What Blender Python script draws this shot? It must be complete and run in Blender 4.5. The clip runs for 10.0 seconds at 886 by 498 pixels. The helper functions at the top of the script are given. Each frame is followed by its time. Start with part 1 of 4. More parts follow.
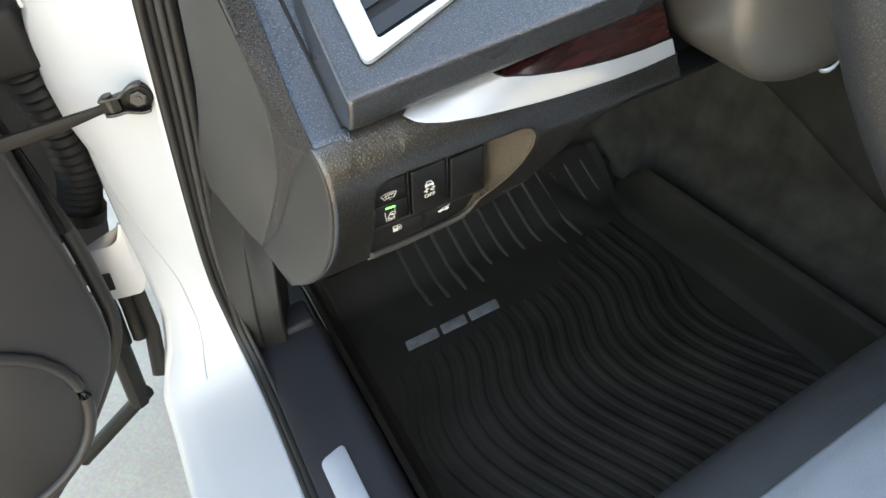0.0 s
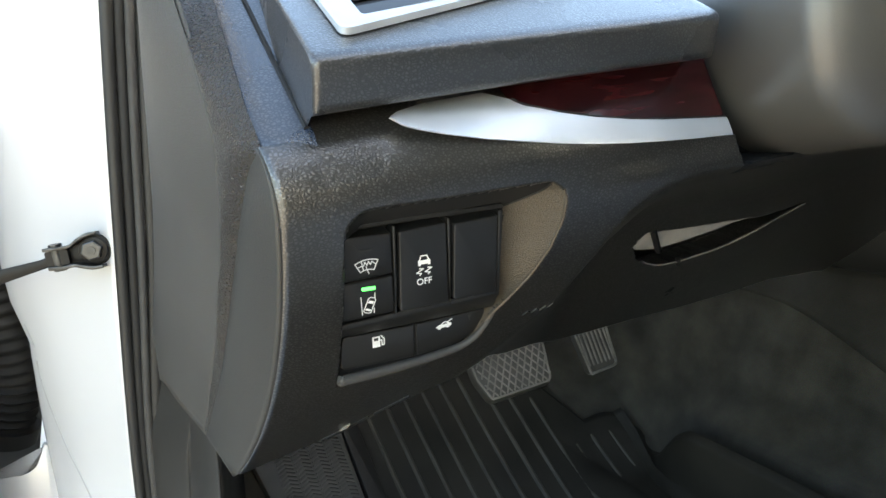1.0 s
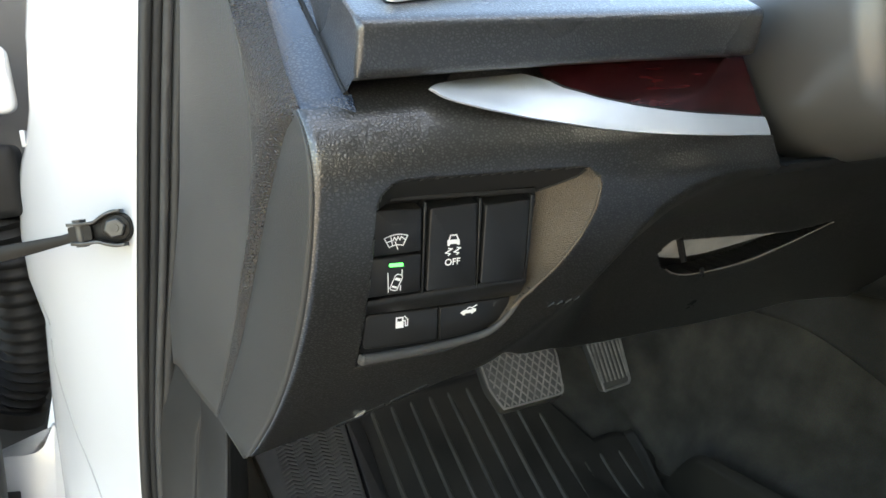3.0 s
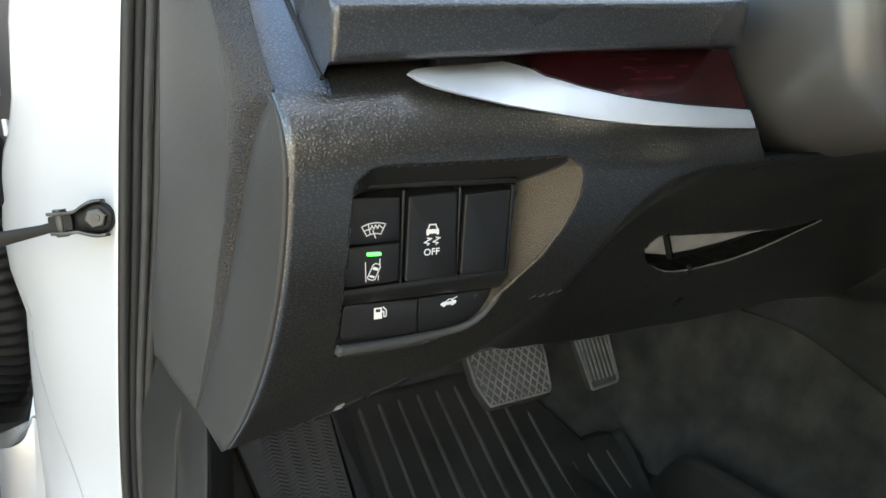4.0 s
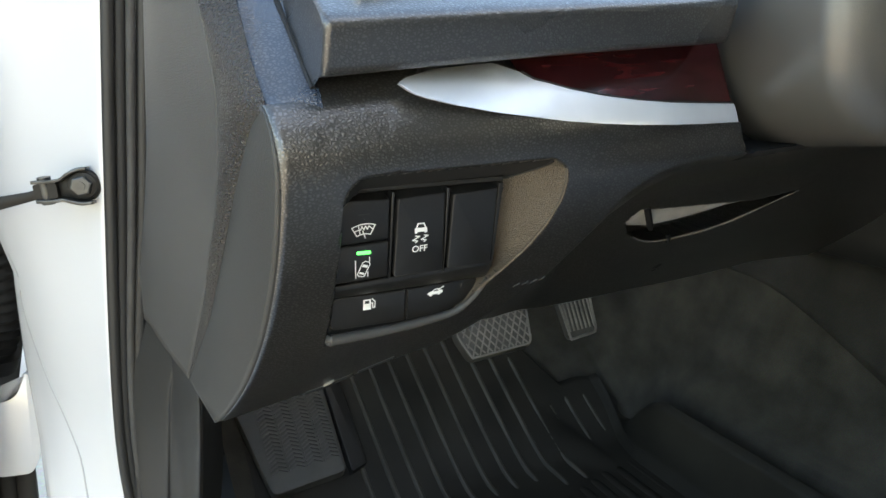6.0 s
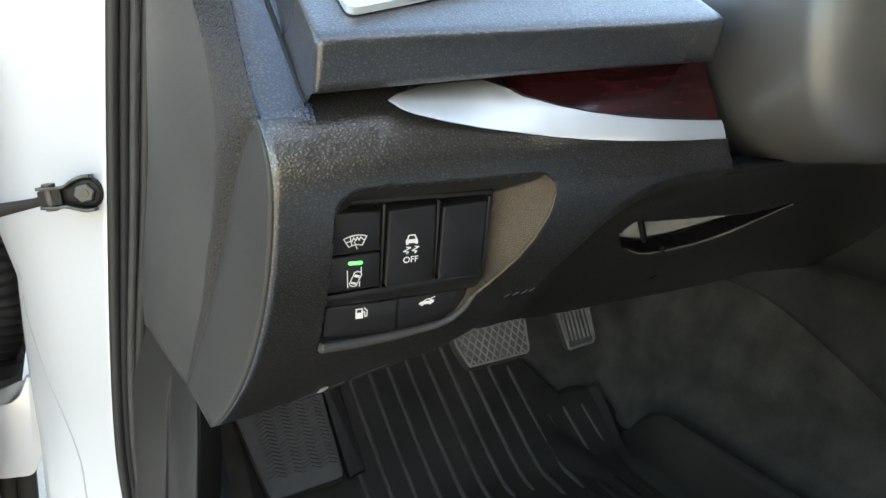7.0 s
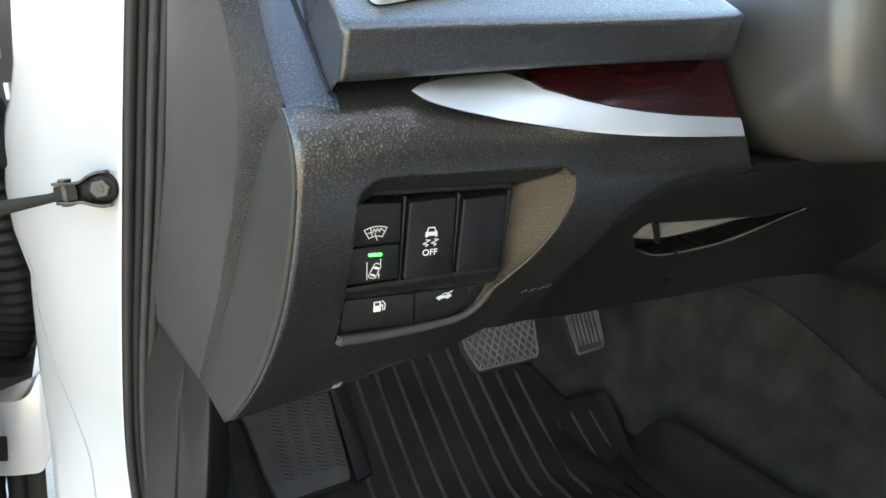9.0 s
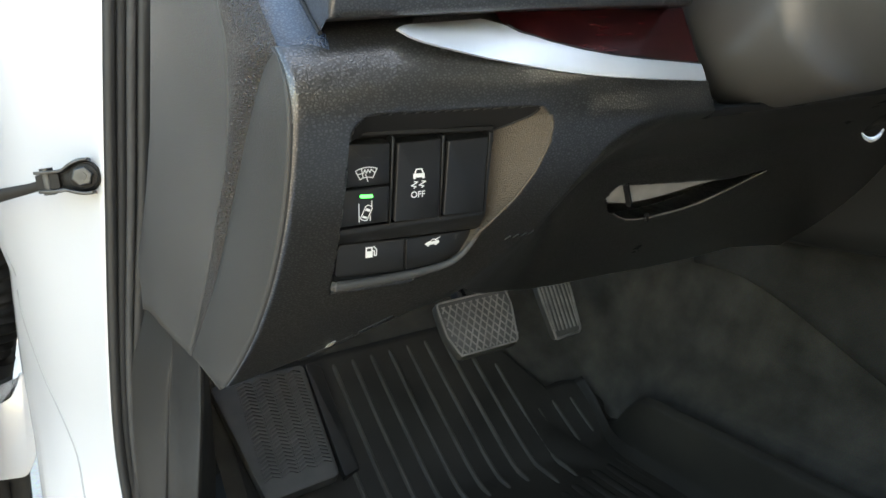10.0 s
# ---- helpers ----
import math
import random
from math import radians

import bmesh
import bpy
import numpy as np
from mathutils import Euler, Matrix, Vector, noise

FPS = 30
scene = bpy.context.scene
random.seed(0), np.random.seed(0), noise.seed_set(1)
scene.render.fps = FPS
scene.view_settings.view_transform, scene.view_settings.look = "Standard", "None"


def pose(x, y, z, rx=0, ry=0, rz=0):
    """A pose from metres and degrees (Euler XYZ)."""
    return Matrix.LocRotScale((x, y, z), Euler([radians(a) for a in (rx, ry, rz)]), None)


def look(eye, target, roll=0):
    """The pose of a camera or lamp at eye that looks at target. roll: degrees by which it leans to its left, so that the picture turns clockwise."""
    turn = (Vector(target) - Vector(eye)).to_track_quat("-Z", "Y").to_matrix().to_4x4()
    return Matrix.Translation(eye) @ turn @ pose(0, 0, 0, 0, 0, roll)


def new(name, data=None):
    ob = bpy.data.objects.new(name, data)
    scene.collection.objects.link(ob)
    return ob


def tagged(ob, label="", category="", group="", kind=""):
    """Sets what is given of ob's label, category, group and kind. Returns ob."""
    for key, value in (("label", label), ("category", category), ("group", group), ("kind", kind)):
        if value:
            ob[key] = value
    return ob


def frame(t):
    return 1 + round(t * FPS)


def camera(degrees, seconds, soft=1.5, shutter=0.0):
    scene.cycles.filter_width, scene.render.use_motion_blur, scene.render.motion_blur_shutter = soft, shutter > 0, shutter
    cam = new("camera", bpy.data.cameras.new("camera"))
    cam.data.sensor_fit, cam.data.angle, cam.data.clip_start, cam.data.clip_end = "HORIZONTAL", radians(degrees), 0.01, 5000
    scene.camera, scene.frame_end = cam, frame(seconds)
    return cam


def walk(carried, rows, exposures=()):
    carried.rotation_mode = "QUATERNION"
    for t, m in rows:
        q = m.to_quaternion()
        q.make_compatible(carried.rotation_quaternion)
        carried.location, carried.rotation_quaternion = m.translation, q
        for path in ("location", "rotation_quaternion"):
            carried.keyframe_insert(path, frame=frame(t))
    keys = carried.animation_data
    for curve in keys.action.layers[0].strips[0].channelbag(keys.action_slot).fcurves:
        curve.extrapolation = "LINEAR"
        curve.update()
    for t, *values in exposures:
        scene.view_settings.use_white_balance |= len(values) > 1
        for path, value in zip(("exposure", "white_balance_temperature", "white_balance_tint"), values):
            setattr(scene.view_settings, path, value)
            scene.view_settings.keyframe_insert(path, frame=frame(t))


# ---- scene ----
cam = camera(63.1, 10.0)
PATH = [
    (0, (0.0611, 0.0857, 1.03), (0.4307, 1.587, -0.2393), -11.54),
    (0.1, (0.0610, 0.107, 0.996), (0.471, 1.655, -0.202), -10.60),
    (0.2, (0.0650, 0.128, 0.968), (0.522, 1.743, -0.119), -10.00),
    (0.3, (0.0670, 0.14, 0.946), (0.58, 1.807, -0.0330), -9.60),
    (0.4, (0.0680, 0.147, 0.924), (0.611, 1.851, 0.0280), -9.20),
    (0.5, (0.0698, 0.147, 0.9008), (0.6404, 1.895, 0.1139), -9.01),
    (0.6, (0.0663, 0.1474, 0.8768), (0.665, 1.931, 0.1969), -8.61),
    (0.7, (0.0627, 0.1479, 0.8565), (0.6636, 1.958, 0.255), -8.28),
    (0.8, (0.0624, 0.1474, 0.8469), (0.6607, 1.981, 0.3181), -8.40),
    (0.9, (0.0627, 0.1443, 0.8455), (0.6635, 1.995, 0.3833), -8.69),
    (1, (0.0606, 0.1414, 0.8452), (0.6602, 2.003, 0.4263), -8.21),
    (1.2, (0.0519, 0.1453, 0.837), (0.5971, 2.03, 0.449), -7.82),
    (1.5, (0.0504, 0.1519, 0.8243), (0.6289, 2.028, 0.4424), -6.65),
    (2, (0.0500, 0.1494, 0.8266), (0.6308, 2.029, 0.4673), -6.78),
    (3.5, (0.0524, 0.1451, 0.8264), (0.6374, 2.024, 0.4697), -4.56),
    (4, (0.0581, 0.147, 0.8204), (0.6529, 2.023, 0.4622), -4.60),
    (4.2, (0.0611, 0.148, 0.8186), (0.6491, 2.022, 0.4425), -4.66),
    (4.5, (0.0599, 0.1509, 0.8105), (0.6147, 2.006, 0.3079), -4.40),
    (4.8, (0.0596, 0.1557, 0.8319), (0.633, 1.985, 0.2615), -3.62),
    (5, (0.0569, 0.1543, 0.8328), (0.6415, 1.987, 0.2861), -3.84),
    (5.5, (0.0557, 0.1511, 0.8456), (0.6661, 1.971, 0.2852), -4.15),
    (7, (0.0619, 0.1362, 0.8579), (0.6647, 1.966, 0.3218), -3.33),
    (7.5, (0.0535, 0.1408, 0.8503), (0.6496, 1.976, 0.3254), -3.24),
    (8, (0.0522, 0.1408, 0.8512), (0.6423, 1.98, 0.3313), -3.13),
    (8.5, (0.0553, 0.1394, 0.8492), (0.6484, 1.979, 0.3361), -3.00),
    (9, (0.0538, 0.1367, 0.8506), (0.6497, 1.976, 0.3403), -2.85),
    (9.5, (0.0418, 0.136, 0.8502), (0.6497, 1.974, 0.3462), -2.68),
    (9.8, (0.0360, 0.1264, 0.8366), (0.6804, 1.957, 0.3543), -4.35),
    (10, (0.0335, 0.117, 0.8148), (0.7196, 1.94, 0.3623), -5.03),
]
walk(cam, [(t, look(eye, target, roll)) for t, eye, target, roll in PATH], exposures=[(0.0, 3.12, 8500, 10), (0.4, 3.06, 8100, 8), (1.0, 3.12, 7800, 7), (1.6, 3.20, 7800, 7), (2.2, 3.22, 7800, 7), (3.5, 3.16, 7800, 7), (4.5, 3.00, 7800, 7), (5.5, 3.00, 7800, 7), (7.5, 3.06, 7800, 7), (8.7, 3.07, 7800, 7), (9.5, 3.14, 7800, 7), (10.0, 3.14, 7800, 7)])

# ---- light ----
world = bpy.data.worlds.new("sky")
scene.world = world
world.use_nodes = True
_wn = world.node_tree
_sky = _wn.nodes.new("ShaderNodeTexSky")
_sky.sky_type = "NISHITA"
_sky.sun_disc = False
_sky.dust_density = 0.9
_sky.sun_elevation = radians(25)
_sky.sun_rotation = radians(146)
_wn.links.new(_sky.outputs["Color"], _wn.nodes["Background"].inputs["Color"])
_wn.nodes["Background"].inputs["Strength"].default_value = 0.15

_sun = bpy.data.lights.new("sun", "SUN")
_sun.energy, _sun.angle, _sun.color = 3.4, radians(0.6), (1.0, 0.92, 0.80)
sun = new("sun", _sun)
sun.matrix_world = look((5.3, -8.0, 4.47), (0, 0, 0))


# ---- materials ----
def material(name, colour, rough=0.5, metal=0.0, vary=0.15, vary_scale=9.0, grain=0.0, grain_scale=420.0, fine=0.0, fine_scale=1500.0,
             rough_vary=0.08, specular=0.5, coat=0.0, sheen=0.0, speck=0.0, groove=0.42, coat_rough=0.05):
    """Colour with large soft stains, a pebbled grain (cells) and a fine grain (noise), all in metres of the object."""
    m = bpy.data.materials.new(name)
    m.use_nodes = True
    nt = m.node_tree
    b = nt.nodes["Principled BSDF"]
    b.inputs["Metallic"].default_value = metal
    b.inputs["Specular IOR Level"].default_value = specular
    b.inputs["Coat Weight"].default_value = coat
    b.inputs["Coat Roughness"].default_value = coat_rough
    b.inputs["Sheen Weight"].default_value = sheen
    tc = nt.nodes.new("ShaderNodeTexCoord")
    big = nt.nodes.new("ShaderNodeTexNoise")
    big.inputs["Scale"].default_value, big.inputs["Detail"].default_value = vary_scale, 6
    nt.links.new(tc.outputs["Object"], big.inputs["Vector"])
    ramp = nt.nodes.new("ShaderNodeValToRGB")
    e = ramp.color_ramp.elements
    e[0].position, e[1].position = 0.3, 0.7
    e[0].color = (*[c * (1 - vary) for c in colour], 1)
    e[1].color = (*[min(1, c * (1 + vary)) for c in colour], 1)
    nt.links.new(big.outputs["Fac"], ramp.inputs["Fac"])
    col = ramp.outputs["Color"]
    small = nt.nodes.new("ShaderNodeTexNoise")
    small.inputs["Scale"].default_value, small.inputs["Detail"].default_value = fine_scale, 3
    nt.links.new(tc.outputs["Object"], small.inputs["Vector"])
    if speck:
        mix = nt.nodes.new("ShaderNodeMix")
        mix.data_type, mix.blend_type = "RGBA", "OVERLAY"
        mix.inputs["Factor"].default_value = speck
        nt.links.new(col, mix.inputs["A"])
        nt.links.new(small.outputs["Color"], mix.inputs["B"])
        col = mix.outputs["Result"]
    nt.links.new(col, b.inputs["Base Color"])
    rr = nt.nodes.new("ShaderNodeMapRange")
    rr.inputs["To Min"].default_value, rr.inputs["To Max"].default_value = max(0.02, rough - rough_vary), min(1, rough + rough_vary)
    nt.links.new(big.outputs["Fac"], rr.inputs["Value"])
    nt.links.new(rr.outputs["Result"], b.inputs["Roughness"])
    normal = None
    if grain:
        warp = nt.nodes.new("ShaderNodeTexNoise")
        warp.inputs["Scale"].default_value = grain_scale * 0.5
        nt.links.new(tc.outputs["Object"], warp.inputs["Vector"])
        add = nt.nodes.new("ShaderNodeMix")
        add.data_type, add.blend_type = "RGBA", "LINEAR_LIGHT"
        add.inputs["Factor"].default_value = 0.6 / grain_scale
        nt.links.new(tc.outputs["Object"], add.inputs["A"])
        nt.links.new(warp.outputs["Color"], add.inputs["B"])
        v = nt.nodes.new("ShaderNodeTexVoronoi")
        v.feature = "DISTANCE_TO_EDGE"
        v.inputs["Scale"].default_value = grain_scale
        squash = nt.nodes.new("ShaderNodeMapping")
        squash.inputs["Scale"].default_value = (0.8, 1.0, 1.15)
        nt.links.new(add.outputs["Result"], squash.inputs["Vector"])
        nt.links.new(squash.outputs["Vector"], v.inputs["Vector"])
        sm = nt.nodes.new("ShaderNodeMapRange")
        sm.interpolation_type = "SMOOTHSTEP"
        sm.inputs["From Max"].default_value = groove
        nt.links.new(v.outputs["Distance"], sm.inputs["Value"])
        bump = nt.nodes.new("ShaderNodeBump")
        bump.inputs["Strength"].default_value, bump.inputs["Distance"].default_value = min(1.0, grain), 0.00035 * max(1.0, grain)
        nt.links.new(sm.outputs["Result"], bump.inputs["Height"])
        normal = bump.outputs["Normal"]
        gloss = nt.nodes.new("ShaderNodeMapRange")
        gloss.inputs["To Min"].default_value, gloss.inputs["To Max"].default_value = 0.48 * specular, specular
        nt.links.new(sm.outputs["Result"], gloss.inputs["Value"])
        nt.links.new(gloss.outputs["Result"], b.inputs["Specular IOR Level"])
        if coat:
            varnish = nt.nodes.new("ShaderNodeMapRange")
            varnish.inputs["To Min"].default_value, varnish.inputs["To Max"].default_value = 0.6 * coat, coat
            nt.links.new(sm.outputs["Result"], varnish.inputs["Value"])
            nt.links.new(varnish.outputs["Result"], b.inputs["Coat Weight"])
    if fine:
        bump = nt.nodes.new("ShaderNodeBump")
        bump.inputs["Strength"].default_value, bump.inputs["Distance"].default_value = min(1.0, fine), 0.0004
        nt.links.new(small.outputs["Fac"], bump.inputs["Height"])
        if normal:
            nt.links.new(normal, bump.inputs["Normal"])
        normal = bump.outputs["Normal"]
    if normal:
        nt.links.new(normal, b.inputs["Normal"])
        nt.links.new(normal, b.inputs["Coat Normal"])
    return m


M_DASH = material("dash_grained_plastic", (0.0200, 0.0192, 0.0176), 0.30, vary=0.14, grain=0.25, grain_scale=640, groove=0.42, fine=0.08, specular=1.0, coat=1.0, coat_rough=0.28)
M_DASH.node_tree.nodes["Principled BSDF"].inputs["Coat IOR"].default_value = 1.7
M_PAD = material("dash_soft_pad", (0.031, 0.0315, 0.032), 0.27, vary=0.12, grain=0.23, grain_scale=680, groove=0.42, fine=0.08, specular=1.0, coat=1.0, coat_rough=0.28)
M_PAD.node_tree.nodes["Principled BSDF"].inputs["Coat IOR"].default_value = 1.65
# Pad material with the sky's blue reflection put into the base colour.
M_SHOULDER = material("sky_tinted_soft_pad", (0.025, 0.033, 0.047), 0.27, vary=0.12, grain=0.22, grain_scale=620, groove=0.36, fine=0.08, specular=1.0, coat=1.0, coat_rough=0.25)
# Dash plastic, finer grain; warm light on it is put into the colour.
M_WALL = material("warm_lit_fine_plastic", (0.094, 0.073, 0.050), 0.46, vary=0.16, grain=0.9, grain_scale=950, groove=0.35, fine=0.1, specular=0.8)
M_CAP = material("dash_end_plastic", (0.043, 0.042, 0.039), 0.50, specular=0.4, vary=0.14, fine=0.6, fine_scale=1100, speck=0.3)
M_STRIP = material("coarse_grained_plastic", (0.038, 0.033, 0.028), 0.42, vary=0.15, grain=3.0, grain_scale=620, groove=0.45, fine=0.5, fine_scale=900, specular=0.8, speck=0.5)
M_TRIM = material("pillar_trim_plastic", (0.063, 0.061, 0.057), 0.55, specular=0.35, vary=0.14, fine=0.8, fine_scale=1000, speck=0.4)
M_KICK = material("kick_panel_plastic", (0.020, 0.0195, 0.018), 0.5, vary=0.15, fine=0.25)
M_BUTTON = material("switch_plastic", (0.013, 0.013, 0.0128), 0.36, vary=0.08, fine=0.12, fine_scale=4000)
# For real joints, and for recess faces whose shade is put into the colour.
M_GAP_SHADE = material("gap_and_shade_black", (0.006, 0.006, 0.006), 0.7, vary=0.1)
M_ICON = material("white_print", (0.85, 0.85, 0.83), 0.5, vary=0.03)
M_SILVER = material("satin_silver_trim", (0.68, 0.705, 0.73), 0.40, metal=0.45, vary=0.05, vary_scale=30, fine=0.04, fine_scale=3000)
M_WOOD = material("dark_red_gloss_veneer", (0.030, 0.0055, 0.0065), 0.20, vary=0.6, vary_scale=30)
_nt = M_WOOD.node_tree
_mp, _no, _cr = (_nt.nodes.new(k) for k in ("ShaderNodeMapping", "ShaderNodeTexNoise", "ShaderNodeValToRGB"))
_mp.inputs["Scale"].default_value, _mp.inputs["Rotation"].default_value = (14, 160, 260), (0, radians(-9), radians(8))
_no.inputs["Scale"].default_value, _no.inputs["Detail"].default_value, _no.inputs["Distortion"].default_value = 1.0, 5, 0.6
_cr.color_ramp.elements[0].position, _cr.color_ramp.elements[1].position = 0.34, 0.68
_cr.color_ramp.elements[0].color, _cr.color_ramp.elements[1].color = (0.012, 0.003, 0.0034, 1), (0.060, 0.010, 0.011, 1)
_nt.links.new(_nt.nodes["Texture Coordinate"].outputs["Object"], _mp.inputs["Vector"])
_nt.links.new(_mp.outputs["Vector"], _no.inputs["Vector"])
_nt.links.new(_no.outputs["Fac"], _cr.inputs["Fac"])
_nt.links.new(_cr.outputs["Color"], _nt.nodes["Principled BSDF"].inputs["Base Color"])
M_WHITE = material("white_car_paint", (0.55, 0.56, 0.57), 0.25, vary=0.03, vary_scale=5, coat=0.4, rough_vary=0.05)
M_SEAM = material("grey_body_sealer", (0.34, 0.345, 0.35), 0.5, vary=0.1)
M_RUBBER = material("black_rubber", (0.008, 0.008, 0.008), 0.62, vary=0.2, fine=0.2, specular=0.3)
M_RIDGE = material("seal_ridge_cloth", (0.036, 0.035, 0.033), 0.65, vary=0.25, vary_scale=60, fine=0.6, fine_scale=900)
M_SEAL = material("door_seal_rubber", (0.013, 0.013, 0.0125), 0.55, vary=0.2, vary_scale=25, fine=0.3)
M_METAL = material("zinc_bolt_steel", (0.075, 0.078, 0.080), 0.36, metal=0.9, vary=0.2, vary_scale=60)
M_DARKSTEEL = material("black_coated_steel", (0.005, 0.005, 0.005), 0.45, metal=0.0, specular=0.25, vary=0.2, vary_scale=60)
M_STRAP = material("worn_strap_steel", (0.055, 0.057, 0.058), 0.36, metal=0.7, vary=0.4, vary_scale=120)
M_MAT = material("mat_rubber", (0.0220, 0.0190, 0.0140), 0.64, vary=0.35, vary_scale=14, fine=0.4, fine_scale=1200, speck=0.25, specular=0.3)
# Same rubber as the mat, paler: the ribs' lit edges are put into it.
M_RIB = material("lit_rib_rubber", (0.062, 0.055, 0.043), 0.56, vary=0.35, vary_scale=20, fine=0.3, speck=0.25, specular=0.35)
M_REST = material("footrest_rubber", (0.068, 0.064, 0.056), 0.6, vary=0.25, vary_scale=30, fine=0.4)
M_EMBLEM = material("grey_mat_emblem", (0.18, 0.178, 0.172), 0.55, vary=0.3, vary_scale=60)
M_CARPET = material("charcoal_carpet", (0.046, 0.041, 0.032), 0.95, vary=0.36, vary_scale=22, fine=1.0, fine_scale=900, speck=0.6, specular=0.1, sheen=0.15)
M_TUNNEL = material("dark_tunnel_carpet", (0.034, 0.031, 0.026), 0.95, vary=0.35, vary_scale=14, fine=1.0, fine_scale=900, speck=0.6, specular=0.1)
M_PEDAL = material("pedal_rubber", (0.050, 0.047, 0.041), 0.5, vary=0.25, vary_scale=40, fine=0.2)
M_PEDALRIB = material("worn_ridge_and_lip_glint", (0.155, 0.142, 0.125), 0.45, vary=0.35, vary_scale=50, fine=0.2)
M_COLUMN = material("column_cover_plastic", (0.078, 0.072, 0.063), 0.36, vary=0.12, fine=0.2, specular=1.0)
M_LEATHER = material("black_leather", (0.022, 0.022, 0.023), 0.42, vary=0.15, grain=0.06, grain_scale=900, fine=0.06, specular=0.45)
# Dark leather made pale: the sky's glare is put into its colour.
M_SEAT = material("glare_pale_seat_leather", (0.38, 0.40, 0.42), 0.32, vary=0.15, grain=0.25, grain_scale=700, fine=0.08, specular=1.0, coat=1.0, coat_rough=0.30)
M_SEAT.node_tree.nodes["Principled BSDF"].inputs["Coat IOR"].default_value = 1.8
M_PERF = material("perforated_black_leather", (0.075, 0.077, 0.080), 0.36, vary=0.15, fine=0.08, specular=1.0, coat=1.0)
_nt = M_PERF.node_tree
_tc, _vo, _mr, _bu = (_nt.nodes.new(k) for k in ("ShaderNodeTexCoord", "ShaderNodeTexVoronoi", "ShaderNodeMapRange", "ShaderNodeBump"))
_vo.inputs["Scale"].default_value, _vo.inputs["Randomness"].default_value = 330, 0.0
_mr.inputs["From Max"].default_value = 0.4
_bu.inputs["Distance"].default_value, _bu.inputs["Strength"].default_value = 0.0007, 0.5
_nt.nodes["Principled BSDF"].inputs["Coat Roughness"].default_value = 0.30
_nt.links.new(_tc.outputs["Object"], _vo.inputs["Vector"])
_nt.links.new(_vo.outputs["Distance"], _mr.inputs["Value"])
_nt.links.new(_mr.outputs["Result"], _bu.inputs["Height"])
_nt.links.new(_bu.outputs["Normal"], _nt.nodes["Principled BSDF"].inputs["Normal"])
M_LINER = material("liner_plastic", (0.045, 0.044, 0.043), 0.6, vary=0.25, fine=0.4)
M_DOOR = material("door_lining_plastic", (0.018, 0.018, 0.019), 0.45, vary=0.15, fine=0.25)
M_SILLTRIM = material("sill_plastic", (0.026, 0.026, 0.030), 0.48, vary=0.15, fine=0.3)
M_PLATE = material("brushed_sill_plate", (0.74, 0.78, 0.83), 0.35, metal=0.5, vary=0.05, vary_scale=25)
M_CONCRETE = material("pale_concrete", (0.39, 0.345, 0.285), 0.9, vary=0.18, vary_scale=3.0, fine=0.6, fine_scale=160, speck=0.35)
M_HEADLINER = material("grey_headliner", (0.50, 0.485, 0.455), 0.95, vary=0.06, fine=0.5, fine_scale=700)
M_CABIN = material("light_cabin_lining", (0.13, 0.12, 0.105), 0.7, vary=0.1, fine=0.3)
M_VENT = material("vent_plastic", (0.02, 0.02, 0.021), 0.45, vary=0.1)
M_PALE = material("pale_metal_bracket", (0.38, 0.365, 0.335), 0.45, metal=0.1, vary=0.25, vary_scale=30)

M_LED = bpy.data.materials.new("green_led")
M_LED.use_nodes = True
_b = M_LED.node_tree.nodes["Principled BSDF"]
_b.inputs["Base Color"].default_value = (0.02, 0.5, 0.06, 1)
_b.inputs["Emission Color"].default_value = (0.03, 0.85, 0.10, 1)
_b.inputs["Emission Strength"].default_value = 0.8


# ---- mesh helpers ----
def part(name, bm, mat, parent=None, label="", smooth=None):
    """Links a bmesh as one mesh object under a thing or part."""
    bm, depth = bm if isinstance(bm, tuple) else (bm, 0)
    me = bpy.data.meshes.new(name)
    bm.to_mesh(me)
    bm.free()
    ob = put(name, me, mat, parent, label, smooth)
    if depth:
        mod = ob.modifiers.new("thickness", "SOLIDIFY")
        mod.thickness, mod.offset = depth, 0
    return ob


def put(name, me, mat, parent=None, label="", smooth=None):
    if mat and not me.materials:
        me.materials.append(mat)
    if smooth is not None:
        me.shade_smooth()
        if smooth < 179:
            me.set_sharp_from_angle(angle=radians(smooth))
    ob = new(name, me)
    if parent:
        ob.parent = parent
    if label:
        ob["label"] = label
    return ob


def thing(name, label, category, m=None, group="", kind=""):
    ob = new(name)
    ob.empty_display_size = 0.02
    if m is not None:
        ob.matrix_world = m
    return tagged(ob, label, category, group, kind)


def faces_of(verts, faces):
    me = bpy.data.meshes.new("m")
    me.from_pydata([tuple(v) for v in verts], [], faces)
    bm = bmesh.new()
    bm.from_mesh(me)
    bpy.data.meshes.remove(me)
    return bm


def grid(fn, us, vs, closed_u=False):
    """A sheet through fn(u, v) over the lists us and vs."""
    verts = [fn(u, v) for v in vs for u in us]
    n = len(us)
    faces = []
    for j in range(len(vs) - 1):
        for i in range(n if closed_u else n - 1):
            k = (i + 1) % n
            faces.append((j * n + i, j * n + k, (j + 1) * n + k, (j + 1) * n + i))
    return faces_of(verts, faces)


def thicken(bm, depth):
    """Marks a sheet to be given a thickness away from its normals."""
    return bm, depth


